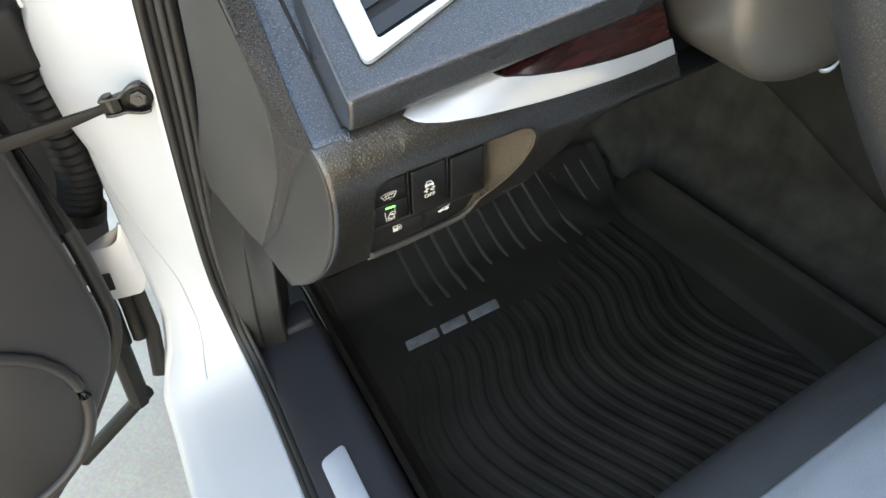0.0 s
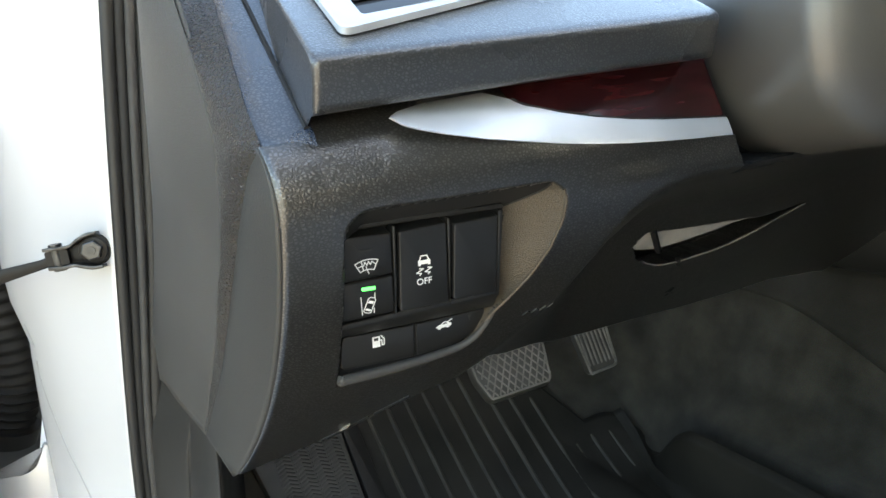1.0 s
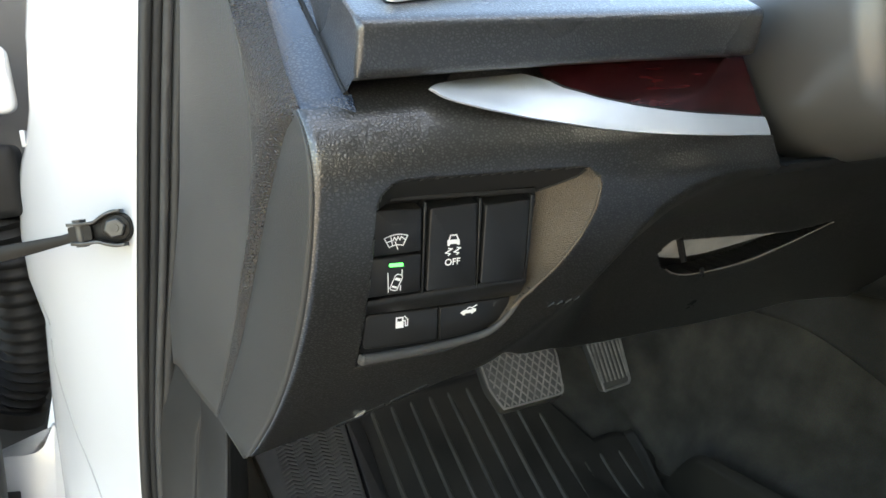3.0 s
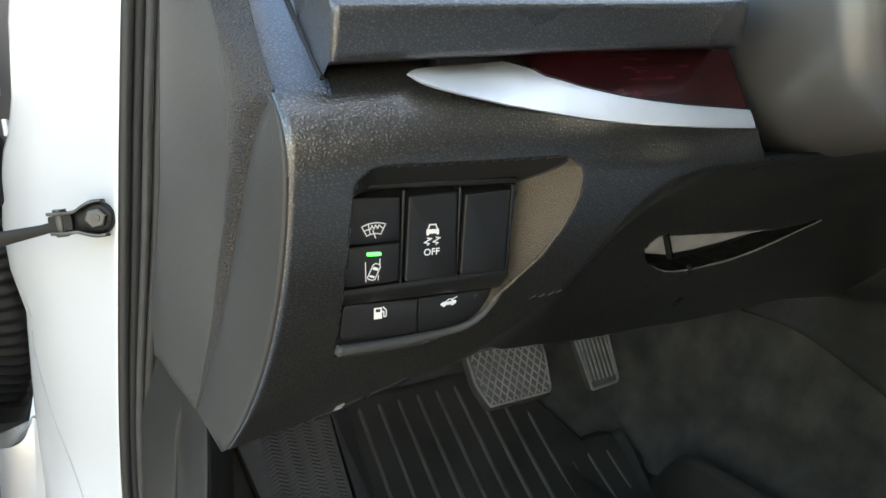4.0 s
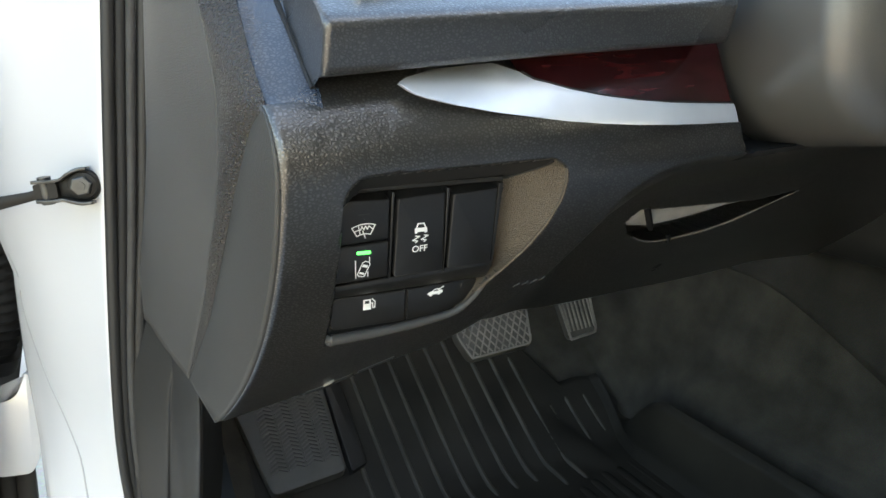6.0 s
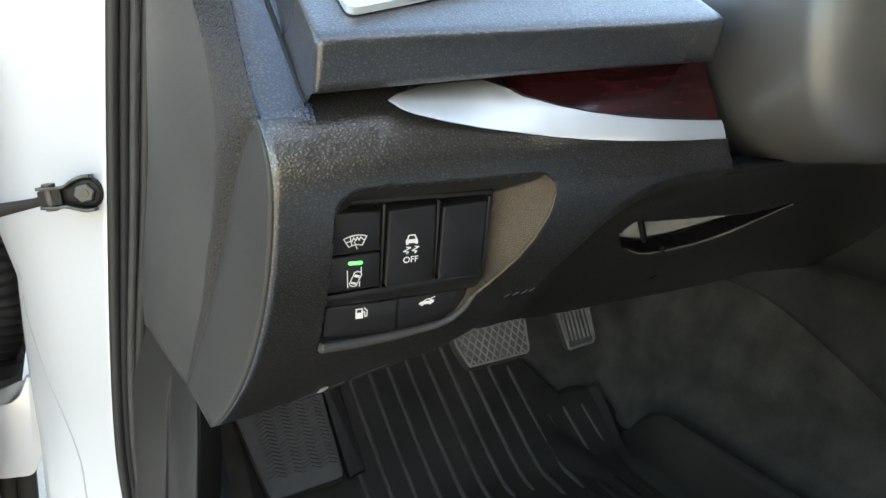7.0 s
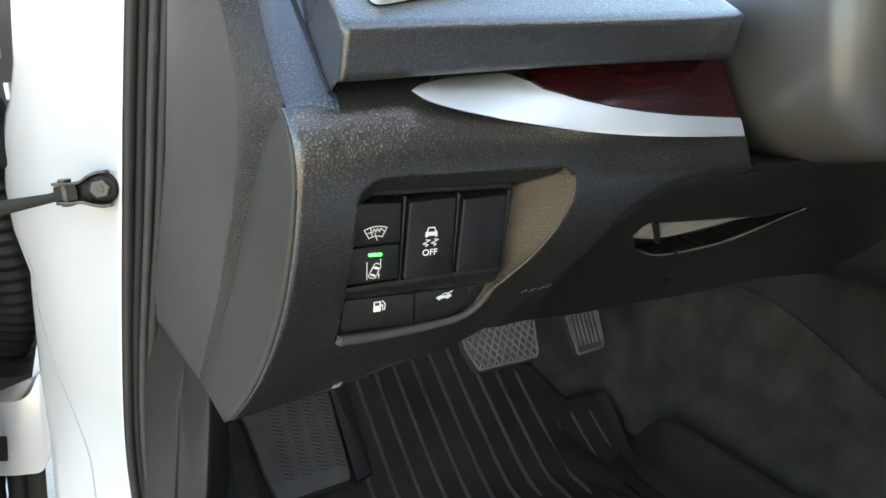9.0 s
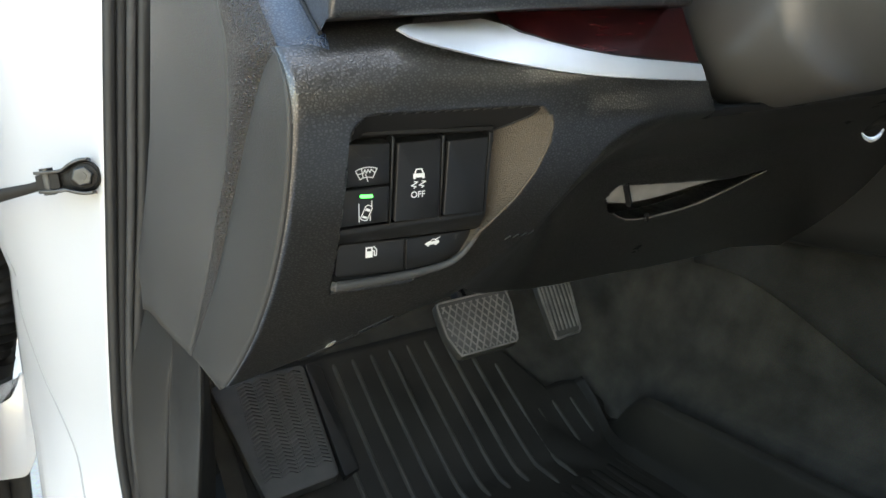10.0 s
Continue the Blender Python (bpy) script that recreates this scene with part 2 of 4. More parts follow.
def box(x0, x1, y0, y1, z0, z1, bevel=0.0, seg=2):
    bm = bmesh.new()
    bmesh.ops.create_cube(bm, size=1)
    for v in bm.verts:
        v.co = ((x0 + x1) / 2 + v.co.x * (x1 - x0), (y0 + y1) / 2 + v.co.y * (y1 - y0), (z0 + z1) / 2 + v.co.z * (z1 - z0))
    if bevel:
        bmesh.ops.bevel(bm, geom=bm.edges[:], offset=bevel, segments=seg, affect="EDGES", profile=0.5)
    return bm


def prism(outline, to, depth, bevel=0.0, seg=2):
    """A plate with the outline (u, v), its front at to(u, v, 0) and its back at to(u, v, -depth); bevel rounds the front rim."""
    n = len(outline)
    f = [Vector(to(u, v, 0)) for u, v in outline]
    b = [Vector(to(u, v, -depth)) for u, v in outline]
    bm = bmesh.new()
    vf, vb = [bm.verts.new(p) for p in f], [bm.verts.new(p) for p in b]
    front = bm.faces.new(vf)
    bm.faces.new(vb[::-1])
    for i in range(n):
        k = (i + 1) % n
        bm.faces.new((vf[i], vb[i], vb[k], vf[k]))
    bmesh.ops.recalc_face_normals(bm, faces=bm.faces)
    if bevel:
        bmesh.ops.bevel(bm, geom=list(front.edges), offset=bevel, segments=seg, affect="EDGES", profile=0.5)
    return bm


def rounded(points, radii, seg=5):
    """A polygon with its corners rounded (radii: one or one per corner)."""
    out = []
    n = len(points)
    for i in range(n):
        r = radii if isinstance(radii, (int, float)) else radii[i]
        p, a, b = (Vector(points[k]).to_2d() for k in (i, i - 1, (i + 1) % n))
        da, db = (a - p), (b - p)
        la, lb = da.length, db.length
        r = min(r, la * 0.49, lb * 0.49)
        if r <= 0:
            out.append(tuple(p))
            continue
        s, t = p + da / la * r, p + db / lb * r
        for k in range(seg + 1):
            q = k / seg
            out.append(tuple(s * (1 - q) ** 2 + p * 2 * q * (1 - q) + t * q * q))
    return out


def spline(points, n):
    """n points along a smooth curve through the given points."""
    pts = [np.array(p, float) for p in points]
    pts = [2 * pts[0] - pts[1]] + pts + [2 * pts[-1] - pts[-2]]
    m = len(pts) - 3
    out = []
    for k in range(n):
        s = k / (n - 1) * m
        i = min(int(s), m - 1)
        t = s - i
        p0, p1, p2, p3 = pts[i:i + 4]
        out.append(0.5 * (2 * p1 + (p2 - p0) * t + (2 * p0 - 5 * p1 + 4 * p2 - p3) * t * t + (3 * p1 - p0 - 3 * p2 + p3) * t ** 3))
    return out


def tube(path, radius, sides=10, flat=1.0, up=(0, 0, 1), caps=True):
    """A round bar along a path; radius may be a function of 0..1; flat squeezes it along up."""
    path = [Vector(p) for p in path]
    n = len(path)
    bm = bmesh.new()
    rings = []
    for i, p in enumerate(path):
        d = (path[min(i + 1, n - 1)] - path[max(i - 1, 0)]).normalized()
        a = d.cross(Vector(up))
        if a.length < 1e-4:
            a = d.cross(Vector((0, 1, 0)))
        a.normalize()
        b = a.cross(d)
        r = radius(i / (n - 1)) if callable(radius) else radius
        rings.append([bm.verts.new(p + a * math.cos(t) * r + b * math.sin(t) * r * flat) for t in (2 * math.pi * k / sides for k in range(sides))])
    for r0, r1 in zip(rings, rings[1:]):
        for k in range(sides):
            bm.faces.new((r0[k], r0[(k + 1) % sides], r1[(k + 1) % sides], r1[k]))
    if caps:
        bm.faces.new(rings[0][::-1])
        bm.faces.new(rings[-1])
    bmesh.ops.recalc_face_normals(bm, faces=bm.faces)
    return bm


def steps(a, b, n):
    return [a + (b - a) * i / (n - 1) for i in range(n)]


def knots(x, xs, ys):
    return float(np.interp(x, xs, ys))


def smooth01(t):
    t = max(0.0, min(1.0, t))
    return t * t * (3 - 2 * t)


# The cabin's own axes: across the car, along it, up.
CAR = pose(0.2, 0.8, 0, 0, 0, 5.7)


# ---- ground and the shell of the car ----
bm = bmesh.new()
bmesh.ops.create_grid(bm, x_segments=60, y_segments=60, size=400)
for v in bm.verts:
    v.co.z = 0
ground = part("ground", bm, M_CONCRETE)
tagged(ground, "pale grey concrete parking ground", "ground", kind="structure")


_rim = spline([(-0.150, -0.105, 1.15), (-0.175, -0.080, 1.0), (-0.192, -0.062, 0.9), (-0.211, -0.043, 0.78), (-0.231, -0.018, 0.64),
               (-0.244, 0.002, 0.53), (-0.247, 0.012, 0.45), (-0.246, -0.010, 0.400), (-0.244, -0.06, 0.381), (-0.243, -0.16, 0.378),
               (-0.243, -0.35, 0.378), (-0.243, -0.9, 0.378)], 90)
RIM = []
for _i, _p in enumerate(_rim):
    _d = _rim[min(_i + 1, len(_rim) - 1)] - _rim[max(_i - 1, 0)]
    _d = _d / np.linalg.norm(_d)
    _out = np.cross(_d, np.array([1.0, 0, 0]))
    _out = _out / np.linalg.norm(_out)
    RIM.append((_p, _out if _out @ (_p - np.array([0.0, -0.6, 0.9])) > 0 else -_out))


def jamb(q, s):
    """Painted door jamb: q goes outward from the seal."""
    p, out = RIM[s]
    up = smooth01((p[2] - 0.40) / 0.16)
    w = [0.0, 0.016, 0.040, 0.066, 0.084, 0.090, 0.092, 0.092]
    h_pillar = [0.0, 0.024, 0.058, 0.094, 0.121, 0.132, 0.145, 0.22]
    h_sill = [0.0, 0.003, 0.007, 0.012, 0.020, 0.032, 0.06, 0.20]
    size = knots(p[2], [0.378, 0.40, 0.43, 0.454, 0.502, 0.56, 0.615, 0.662, 0.697, 0.735, 0.795, 0.816, 0.846, 0.889, 0.902, 0.938, 1.1], [1.29, 1.22, 0.90, 0.76, 0.73, 0.765, 0.785, 0.80, 0.94, 1.0, 0.975, 0.905, 0.868, 0.873, 0.88, 0.85, 0.75])
    wide = knots(q, range(8), w) * size
    high = up * min(1.0, size) * knots(q, range(8), h_pillar) + (1 - up) * knots(q, range(8), h_sill)
    c = p + np.array([-1.0, 0, 0]) * wide + out * high
    return tuple(c)


car_body = thing("car_body", "white painted steel door jamb and sill of a parked sedan", "car body", CAR)
part("door_frame", thicken(grid(jamb, steps(0, 7, 29), range(0, 90)), 0.0015), M_WHITE, car_body, smooth=70)
part("tab", box(-0.2935, -0.2895, 0.085, 0.110, 0.834, 0.8485, 0.001), M_WHITE, car_body, smooth=50)
part("sealer_seam", tube([Vector(jamb(4.3 - 2.2 * smooth01((k - 30) / 14), k)) for k in range(30, 58)], 0.0014, 6), M_SEAM, car_body, smooth=80)

# Closing shell above and behind, unseen and sized to block and bounce light: roof, far side with a window, windscreen,
# rear bulkhead.
def shell():
    roof = thing("ceiling", "plain grey cloth headliner under the car roof", "ceiling", CAR, kind="structure")
    part("headliner", box(-0.08, 1.15, -2.4, -0.85, 1.36, 1.39, 0.01), M_HEADLINER, roof)
    post = thing("windscreen_pillar", "grey trimmed windscreen pillar rising to the roof", "pillar", CAR)
    part("trim", tube([(-0.19, -0.03, 1.00), (-0.15, -0.38, 1.20), (-0.09, -0.87, 1.37)], 0.024, 12, flat=0.7), M_HEADLINER, post, smooth=80)
    far = thing("wall_far_side", "grey inner side of the far door", "wall", CAR, kind="structure")
    part("door_lining", box(1.12, 1.18, -2.4, 0.6, 0.2, 0.92, 0.02), M_CABIN, far)
    # The rail hangs low to keep the sun out of the cabin.
    part("window_rail", box(1.12, 1.16, -2.4, -0.5, 1.12, 1.37, 0.01), M_HEADLINER, far)
    # Rear door and pillar are out of view, added to cut light from behind.
    near = thing("wall_rear_door", "dark rear door side, unseen, added to cut light from behind", "wall", CAR, kind="structure")
    part("door_lining", box(-0.30, -0.24, -1.5, -0.95, 0.2, 0.95, 0.02), M_KICK, near)
    part("centre_pillar", box(-0.28, -0.16, -1.10, -0.98, 0.9, 1.37, 0.02), M_KICK, near)
    back = thing("wall_rear", "grey rear seatback behind the front seat", "wall", CAR, kind="structure")
    part("bulkhead", box(-0.1, 1.12, -1.56, -1.5, 0.2, 1.08, 0.02), M_CABIN, back)
    fire = thing("wall_front", "dark firewall behind the dashboard", "wall", CAR, kind="structure")
    part("firewall", box(-0.28, 1.12, 0.52, 0.56, 0.15, 0.96, 0.01), M_KICK, fire)
    cowl = thing("dash_top", "black dashboard top under the windscreen", "dashboard", CAR)
    part("top_panel", box(-0.05, 1.12, -0.20, 0.50, 0.915, 0.932, 0.008), M_PAD, cowl)
    floor_pan = thing("floor_pan", "dark steel floor of the car under the carpet", "floor", CAR, kind="structure")
    part("pan", box(-0.30, 1.15, -1.5, 0.56, 0.17, 0.20), M_KICK, floor_pan)


shell()


# ---- dashboard ----
FACE_R = 0.95
BOTTOM = ([0.0, 0.05, 0.0687, 0.0894, 0.1103, 0.130, 0.153, 0.175, 0.20, 0.24, 0.28, 0.32, 0.36, 0.42, 0.48, 0.54, 0.60, 0.70, 0.80, 0.95],
          [0.625, 0.635, 0.6425, 0.650, 0.6564, 0.667, 0.677, 0.681, 0.677, 0.653, 0.638, 0.627, 0.622, 0.619, 0.613, 0.610, 0.611, 0.591, 0.562, 0.515])


CREASE = ([0.10, 0.13, 0.20, 0.231, 0.241, 0.2502, 0.2623, 0.2808, 0.306, 0.34, 0.80], [0.61, 0.64, 0.70, 0.730, 0.7464, 0.7595, 0.7747, 0.7843, 0.788, 0.7855, 0.785])


def face_y(x, z):
    """Depth of the lower panel's face: it sweeps under towards the feet, and tucks in below the column."""
    y = 0.418 + 3.5 * max(0.0, 0.85 - z) ** 2 + 0.1 * (x - 0.1)
    if z > 0.80:
        y += 0.05 - math.sqrt(0.0025 - min(0.0485, z - 0.80) ** 2)
    y += 0.08 * max(0.0, x - 0.205) * smooth01((z - 0.785) / 0.02)
    d = knots(x, *CREASE) - z
    if d > 0:
        q = smooth01((x - 0.25) / 0.06)
        y += (1 - q) * 0.05 * (1 - math.exp(-d * d / (d + 0.02) / 0.04)) + q * (0.1135 * (1 - math.exp(-d * d / (d + 0.030 + 0.09 * (1 - smooth01((x - 0.25) / 0.09))) / 0.012)) - 0.38 * d * d / (d + 0.02))
    else:
        y += 0.03 * smooth01((x - 0.3365) / 0.003)
    return y


def floor_y(x, z):
    """Depth of the bottom of the switch recess."""
    return 0.459 + 0.1 * (x - 0.139) + (0.788 - z) * 0.45


def recess_right(z):
    return knots(z, [0.703, 0.709, 0.7122, 0.7196, 0.7312, 0.7371, 0.7498, 0.7637, 0.7781, 0.7887, 0.7936, 0.7981, 0.801, 0.803],
                 [0.150, 0.168, 0.1759, 0.1833, 0.1912, 0.1971, 0.2087, 0.2173, 0.2224, 0.2228, 0.2209, 0.2145, 0.200, 0.180])


def recess_wall(z):
    return min(recess_right(z) - 0.002, knots(z, [0.700, 0.708, 0.722, 0.728, 0.7333, 0.746, 0.788, 0.81], [0.148, 0.166, 0.1815, 0.1880, 0.1945, 0.1980, 0.1990, 0.1995]))


SLOT_LO = ([0.359, 0.366, 0.3791, 0.392, 0.415, 0.4537, 0.480, 0.5051, 0.543], [0.7115, 0.700, 0.692, 0.6868, 0.6852, 0.6865, 0.6912, 0.6989, 0.7112])
SLOT_HI = ([0.359, 0.362, 0.3667, 0.4055, 0.4529, 0.4909, 0.515, 0.543], [0.7130, 0.7185, 0.7222, 0.7177, 0.7131, 0.7088, 0.7088, 0.7116])


# edges of the silver blade: place across, height, depth
TRIM_X = [0.139, 0.144, 0.150, 0.162, 0.181, 0.200, 0.219, 0.240, 0.261, 0.282, 0.304, 0.333, 0.40]
TRIM_LO = [0.8385, 0.8345, 0.8320, 0.8283, 0.8234, 0.8194, 0.8154, 0.8119, 0.8090, 0.8067, 0.8045, 0.8020, 0.797]
TRIM_LO_Y = [0.4300, 0.4272, 0.4262, 0.4262, 0.4290, 0.4326, 0.4365, 0.4402, 0.4440, 0.4473, 0.4520, 0.4600, 0.480]
TRIM_HI_X = [0.139, 0.144, 0.16, 0.190, 0.2006, 0.205, 0.2128, 0.224, 0.2435, 0.2638, 0.2852, 0.3079, 0.333, 0.40]
TRIM_HI = [0.8389, 0.8405, 0.8422, 0.8428, 0.8378, 0.8346, 0.8324, 0.8288, 0.8240, 0.8201, 0.8169, 0.8143, 0.8115, 0.806]
TRIM_HI_Y = [0.4305, 0.4360, 0.4425, 0.4460, 0.4440, 0.4430, 0.4432, 0.4442, 0.4465, 0.4495, 0.4525, 0.4570, 0.4640, 0.486]


def ceiling_k(top):
    """Share of the full depth along the overhanging ceiling of the recess, from its lip down."""
    t = max(0.0, top) / 0.0125
    return min(1.0, t * t / (t + 0.04) * 1.04)


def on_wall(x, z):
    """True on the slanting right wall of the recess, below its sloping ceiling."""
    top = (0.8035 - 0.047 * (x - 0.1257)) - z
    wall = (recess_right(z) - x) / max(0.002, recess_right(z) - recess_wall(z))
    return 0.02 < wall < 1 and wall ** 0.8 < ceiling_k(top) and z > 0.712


def panel_y(x, z):
    y = face_y(x, z)
    left = x - (0.1060 + (z - 0.7152) * 0.083)
    top = (0.8035 - 0.047 * (x - 0.1257)) - z
    low = z - (0.7085 - 0.085 * (x - 0.1076))
    right = recess_right(z) - x
    # rounded upper left corner
    if left < 0.012 and top < 0.012:
        r = 0.012 - math.hypot(0.012 - left, 0.012 - top)
        left = top = r
    if left > 0 and top > 0 and right > 0 and low > 0:
        deep = max(0.0, floor_y(x, z) - y)
        wall = (recess_right(z) - x) / max(0.002, recess_right(z) - recess_wall(z))
        k = min(1.0, smooth01(left / 0.0025), ceiling_k(top), max(0.0, wall) ** 0.8, smooth01(low / 0.002))
        y += deep * k
    # sunk bed of the silver blade and the veneer
    if 0.139 < x < 0.40:
        lo = knots(x, TRIM_X, TRIM_LO)
        if z > lo + 0.0004:
            y = max(y, knots(x, TRIM_X, TRIM_LO_Y) + 0.028 * smooth01((z - lo) / 0.003) * smooth01((x - 0.139) / 0.02))
    # grip slot under the column
    if 0.359 < x < 0.543:
        lo = knots(x, *SLOT_LO)
        hi = knots(x, *SLOT_HI)
        if lo < z < hi:
            y += 0.03 * smooth01(min(z - lo, hi - z) / 0.002)
    return y


def left_x(z):
    x = 0.08
    for _ in range(3):
        x = 0.085 - 0.26 * (face_y(x, z) - 0.43)
    return x


def panel_point(u, s):
    xn = 0.05 + u * (FACE_R - 0.05)
    if u < 0.1:
        xn = max(xn, 0.0845 + u * (FACE_R - 0.0845)) if s > 0.9 else xn
    zb = knots(xn, *BOTTOM)
    zt = 0.8348 + 0.0112 * smooth01((xn - 0.098) / 0.008)
    z = zb + s * (zt - zb)
    xl = left_x(z)
    x = xl + u * (FACE_R - xl)
    y = panel_y(x, z)
    # the left rim is rounded over
    e = (x - xl)
    if e < 0.004:
        y += 0.004 - math.sqrt(max(0.0, 0.004 ** 2 - (0.004 - e) ** 2))
    return (x, y, z)


dashboard = thing("dashboard", "dark grey grained plastic dashboard end with switches and silver trim", "dashboard")
_us = steps(0, 0.012, 9)[:-1] + steps(0.012, 0.25, 190)[:-1] + steps(0.25, 0.68, 190)[:-1] + steps(0.68, 1, 24)
bm = grid(panel_point, _us, steps(0, 1, 200))
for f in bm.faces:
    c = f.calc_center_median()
    # The slanting wall takes the warm-lit copy of the dash plastic.
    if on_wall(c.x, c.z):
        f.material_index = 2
    # Under the column the panel's shade is painted on as near-black faces.
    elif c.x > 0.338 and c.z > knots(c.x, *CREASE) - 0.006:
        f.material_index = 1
    # Bed and ceiling of the recess: their shade is painted near-black.
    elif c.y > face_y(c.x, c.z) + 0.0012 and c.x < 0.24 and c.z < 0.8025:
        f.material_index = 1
if sum(f.normal.y for f in bm.faces) > 0:
    bmesh.ops.reverse_faces(bm, faces=bm.faces)
lower_panel = part("lower_panel", bm, M_DASH, dashboard, smooth=60)
lower_panel.data.materials.append(M_GAP_SHADE)
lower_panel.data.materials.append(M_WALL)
_t = lower_panel.modifiers.new("thickness", "SOLIDIFY")
_t.thickness, _t.offset = 0.003, -1


# switches: u to the right, v up, in millimetres on the switch plane
SW_O, SW_U, SW_V = Vector((0.139, 0.453, 0.788)), Vector((0.99504, 0.0995, 0)), Vector((0, -0.33035, 0.94386))
SW_N = SW_U.cross(SW_V)


def sw(u, v, d=0.0):
    return SW_O + (SW_U * u + SW_V * v + SW_N * d) * 0.001


def sw_at(d):
    return lambda u, v, w: sw(u, v, d + w)


def switch(name, outline, radius, d, label, parent=None):
    return part(name, prism(rounded(outline, radius), sw_at(d), 9.0, 0.0008, 3), M_BUTTON, parent or dashboard, label, smooth=35)


def strokes(name, lines, parent, d, width=0.55, mat=None):
    """Printed lines: each a list of (u, v) points, drawn as thin flat bars."""
    bm = bmesh.new()
    for line in lines:
        for (u0, v0), (u1, v1) in zip(line, line[1:]):
            du, dv = u1 - u0, v1 - v0
            n = math.hypot(du, dv) or 1
            au, av = du / n * width / 2, dv / n * width / 2
            q = [(u0 - au - av, v0 - av + au), (u1 + au - av, v1 + av + au), (u1 + au + av, v1 + av - au), (u0 - au + av, v0 - av - au)]
            vf = [bm.verts.new(sw(a, b, d + 0.12)) for a, b in q]
            vb = [bm.verts.new(sw(a, b, d - 0.1)) for a, b in q]
            bm.faces.new(vf)
            for i in range(4):
                bm.faces.new((vf[i], vb[i], vb[(i + 1) % 4], vf[(i + 1) % 4]))
    return part(name, bm, mat or M_ICON, parent)


def shape(name, outline, parent, d, mat=None):
    return part(name, prism(outline, sw_at(d + 0.13), 0.25), mat or M_ICON, parent)


deicer = switch("switch", [(-24.2, 2.7), (-2.2, 0.4), (-2.5, -20.9), (-26.6, -20.0)], 1.0, 2.0, "black switch with a white heated-windscreen symbol")
lane = switch("switch", [(-26.7, -21.3), (-2.5, -22.3), (-3.0, -42.2), (-29.0, -41.0)], 1.0, 2.0, "black switch with a lit green lamp and lane symbol")
stability = switch("switch", [(1.6, 0.2), (25.3, -0.2), (25.9, -44.6), (0.0, -43.0)], 1.2, 2.6, "black switch lettered OFF under a skidding car symbol")
blank = switch("switch_blank", [(29.4, -2.2), (53.0, -2.4), (52.9, -46.4), (28.6, -44.4)], 1.2, 2.6, "plain black blanking plate")
fuel = switch("release_switch", [(-28.0, -55.7), (10.3, -59.5), (10.1, -79.4), (-30.2, -75.3)], [3.5, 0.3, 0.3, 3.5], -6.0, "black release switch with a fuel pump symbol")
trunk = switch("release_switch", [(10.8, -59.5), (51.2, -61.3), (50.0, -67.0), (45.0, -74.6), (38.9, -77.6), (31.3, -79.3), (10.6, -79.4)], [0.3, 1.5, 4, 5, 5, 4, 0.3], -6.0,
               "black release switch with a car boot symbol")
# frame bars between the switches, set back so that a dark joint stays round each of them
BEZEL = [[(-0.9, 3.2), (0.5, 3.0), (-1.2, -44.6), (-2.2, -44.6)], [(26.5, 0.9), (28.2, 0.7), (27.4, -47.0), (26.9, -47.0)],
         [(54.0, -0.8), (56.4, -1.0), (55.2, -50.0), (53.9, -50.0)], [(-28.8, 6.0), (-24.0, 5.9), (-29.4, -44.0), (-33.0, -44.0)],
         [(-24.4, 6.0), (56.4, -0.2), (56.4, 2.2), (-24.4, 8.4)]]
for _i, _q in enumerate(BEZEL):
    # Top bar is near-black: shade below the recess lip, put into its colour.
    part("bezel", prism(_q, sw_at(1.4 if _i < 4 else 0.8), 7.0, 0.0004, 2), M_BUTTON if _i < 4 else M_GAP_SHADE, dashboard, smooth=40)
part("bezel", grid(lambda u, k: tuple(sw(u, *((-43.4 - 0.03 * (u + 28), -4.0), (-43.4 - 0.03 * (u + 28), 0.6), (-44.6 - 0.03 * (u + 28), 1.3), (-46.6 - 0.03 * (u + 28), 1.0), (-53.6 - 0.075 * (u + 28), -4.0), (-54.6 - 0.075 * (u + 28), -5.2), (-54.9 - 0.075 * (u + 28), -9.0))[k])),
                   steps(-31, 55, 12), range(7)), M_BUTTON, dashboard, smooth=50)
# Near-black sheet added behind the switches to darken the joints.
part("strip_bed", prism([(-34, 9), (57, 3), (57, -50), (54, -62), (47, -77), (38, -82), (-33, -80)], sw_at(-8.6), 2.0), M_GAP_SHADE, dashboard)
part("indicator_bar", prism(rounded([(-17.2, -4.9), (-11.8, -5.4), (-11.8, -6.2), (-17.2, -5.7)], 0.3), sw_at(2.12), 0.2), M_KICK, deicer)
shape("lamp", rounded([(-18.3, -24.5), (-11.4, -25.3), (-11.5, -27.1), (-18.4, -26.3)], 0.8), lane, 2.0, M_LED)

_arc = lambda cu, cv, r, a0, a1, n=10: [(cu + r * math.cos(radians(a)), cv + r * math.sin(radians(a))) for a in steps(a0, a1, n)]
_at = lambda lines, du, dv, k=1.0: [[(u * k + du, v * k + dv) for u, v in line] for line in lines]
strokes("symbol", _at([_arc(0.0, -12.0, 12.6, 64, 116), _arc(0.0, -12.0, 7.4, 64, 116, 6), [(-5.5, -0.7), (-3.3, -5.3)], [(5.5, -0.7), (3.3, -5.3)],
                       [(-2.5, 0.4), (-1.7, -4.7)], [(-4.6, -2.7), (-2.0, -2.2)], [(-0.4, -3.0), (0.7, -6.8)],
                       [(-1.5, -2.3), (-0.8, -0.6), (0.1, -2.3), (0.9, -0.6), (1.8, -2.3), (2.5, -0.8), (4.2, -2.5)]], -14.8, -10.9), deicer, 2.0, 0.5)


def _car(a, b):
    """A point of the small slanted car of the lane symbol."""
    return (-15.0 + a * 0.91 + b * 0.42, -35.0 - a * 0.42 + b * 0.91)


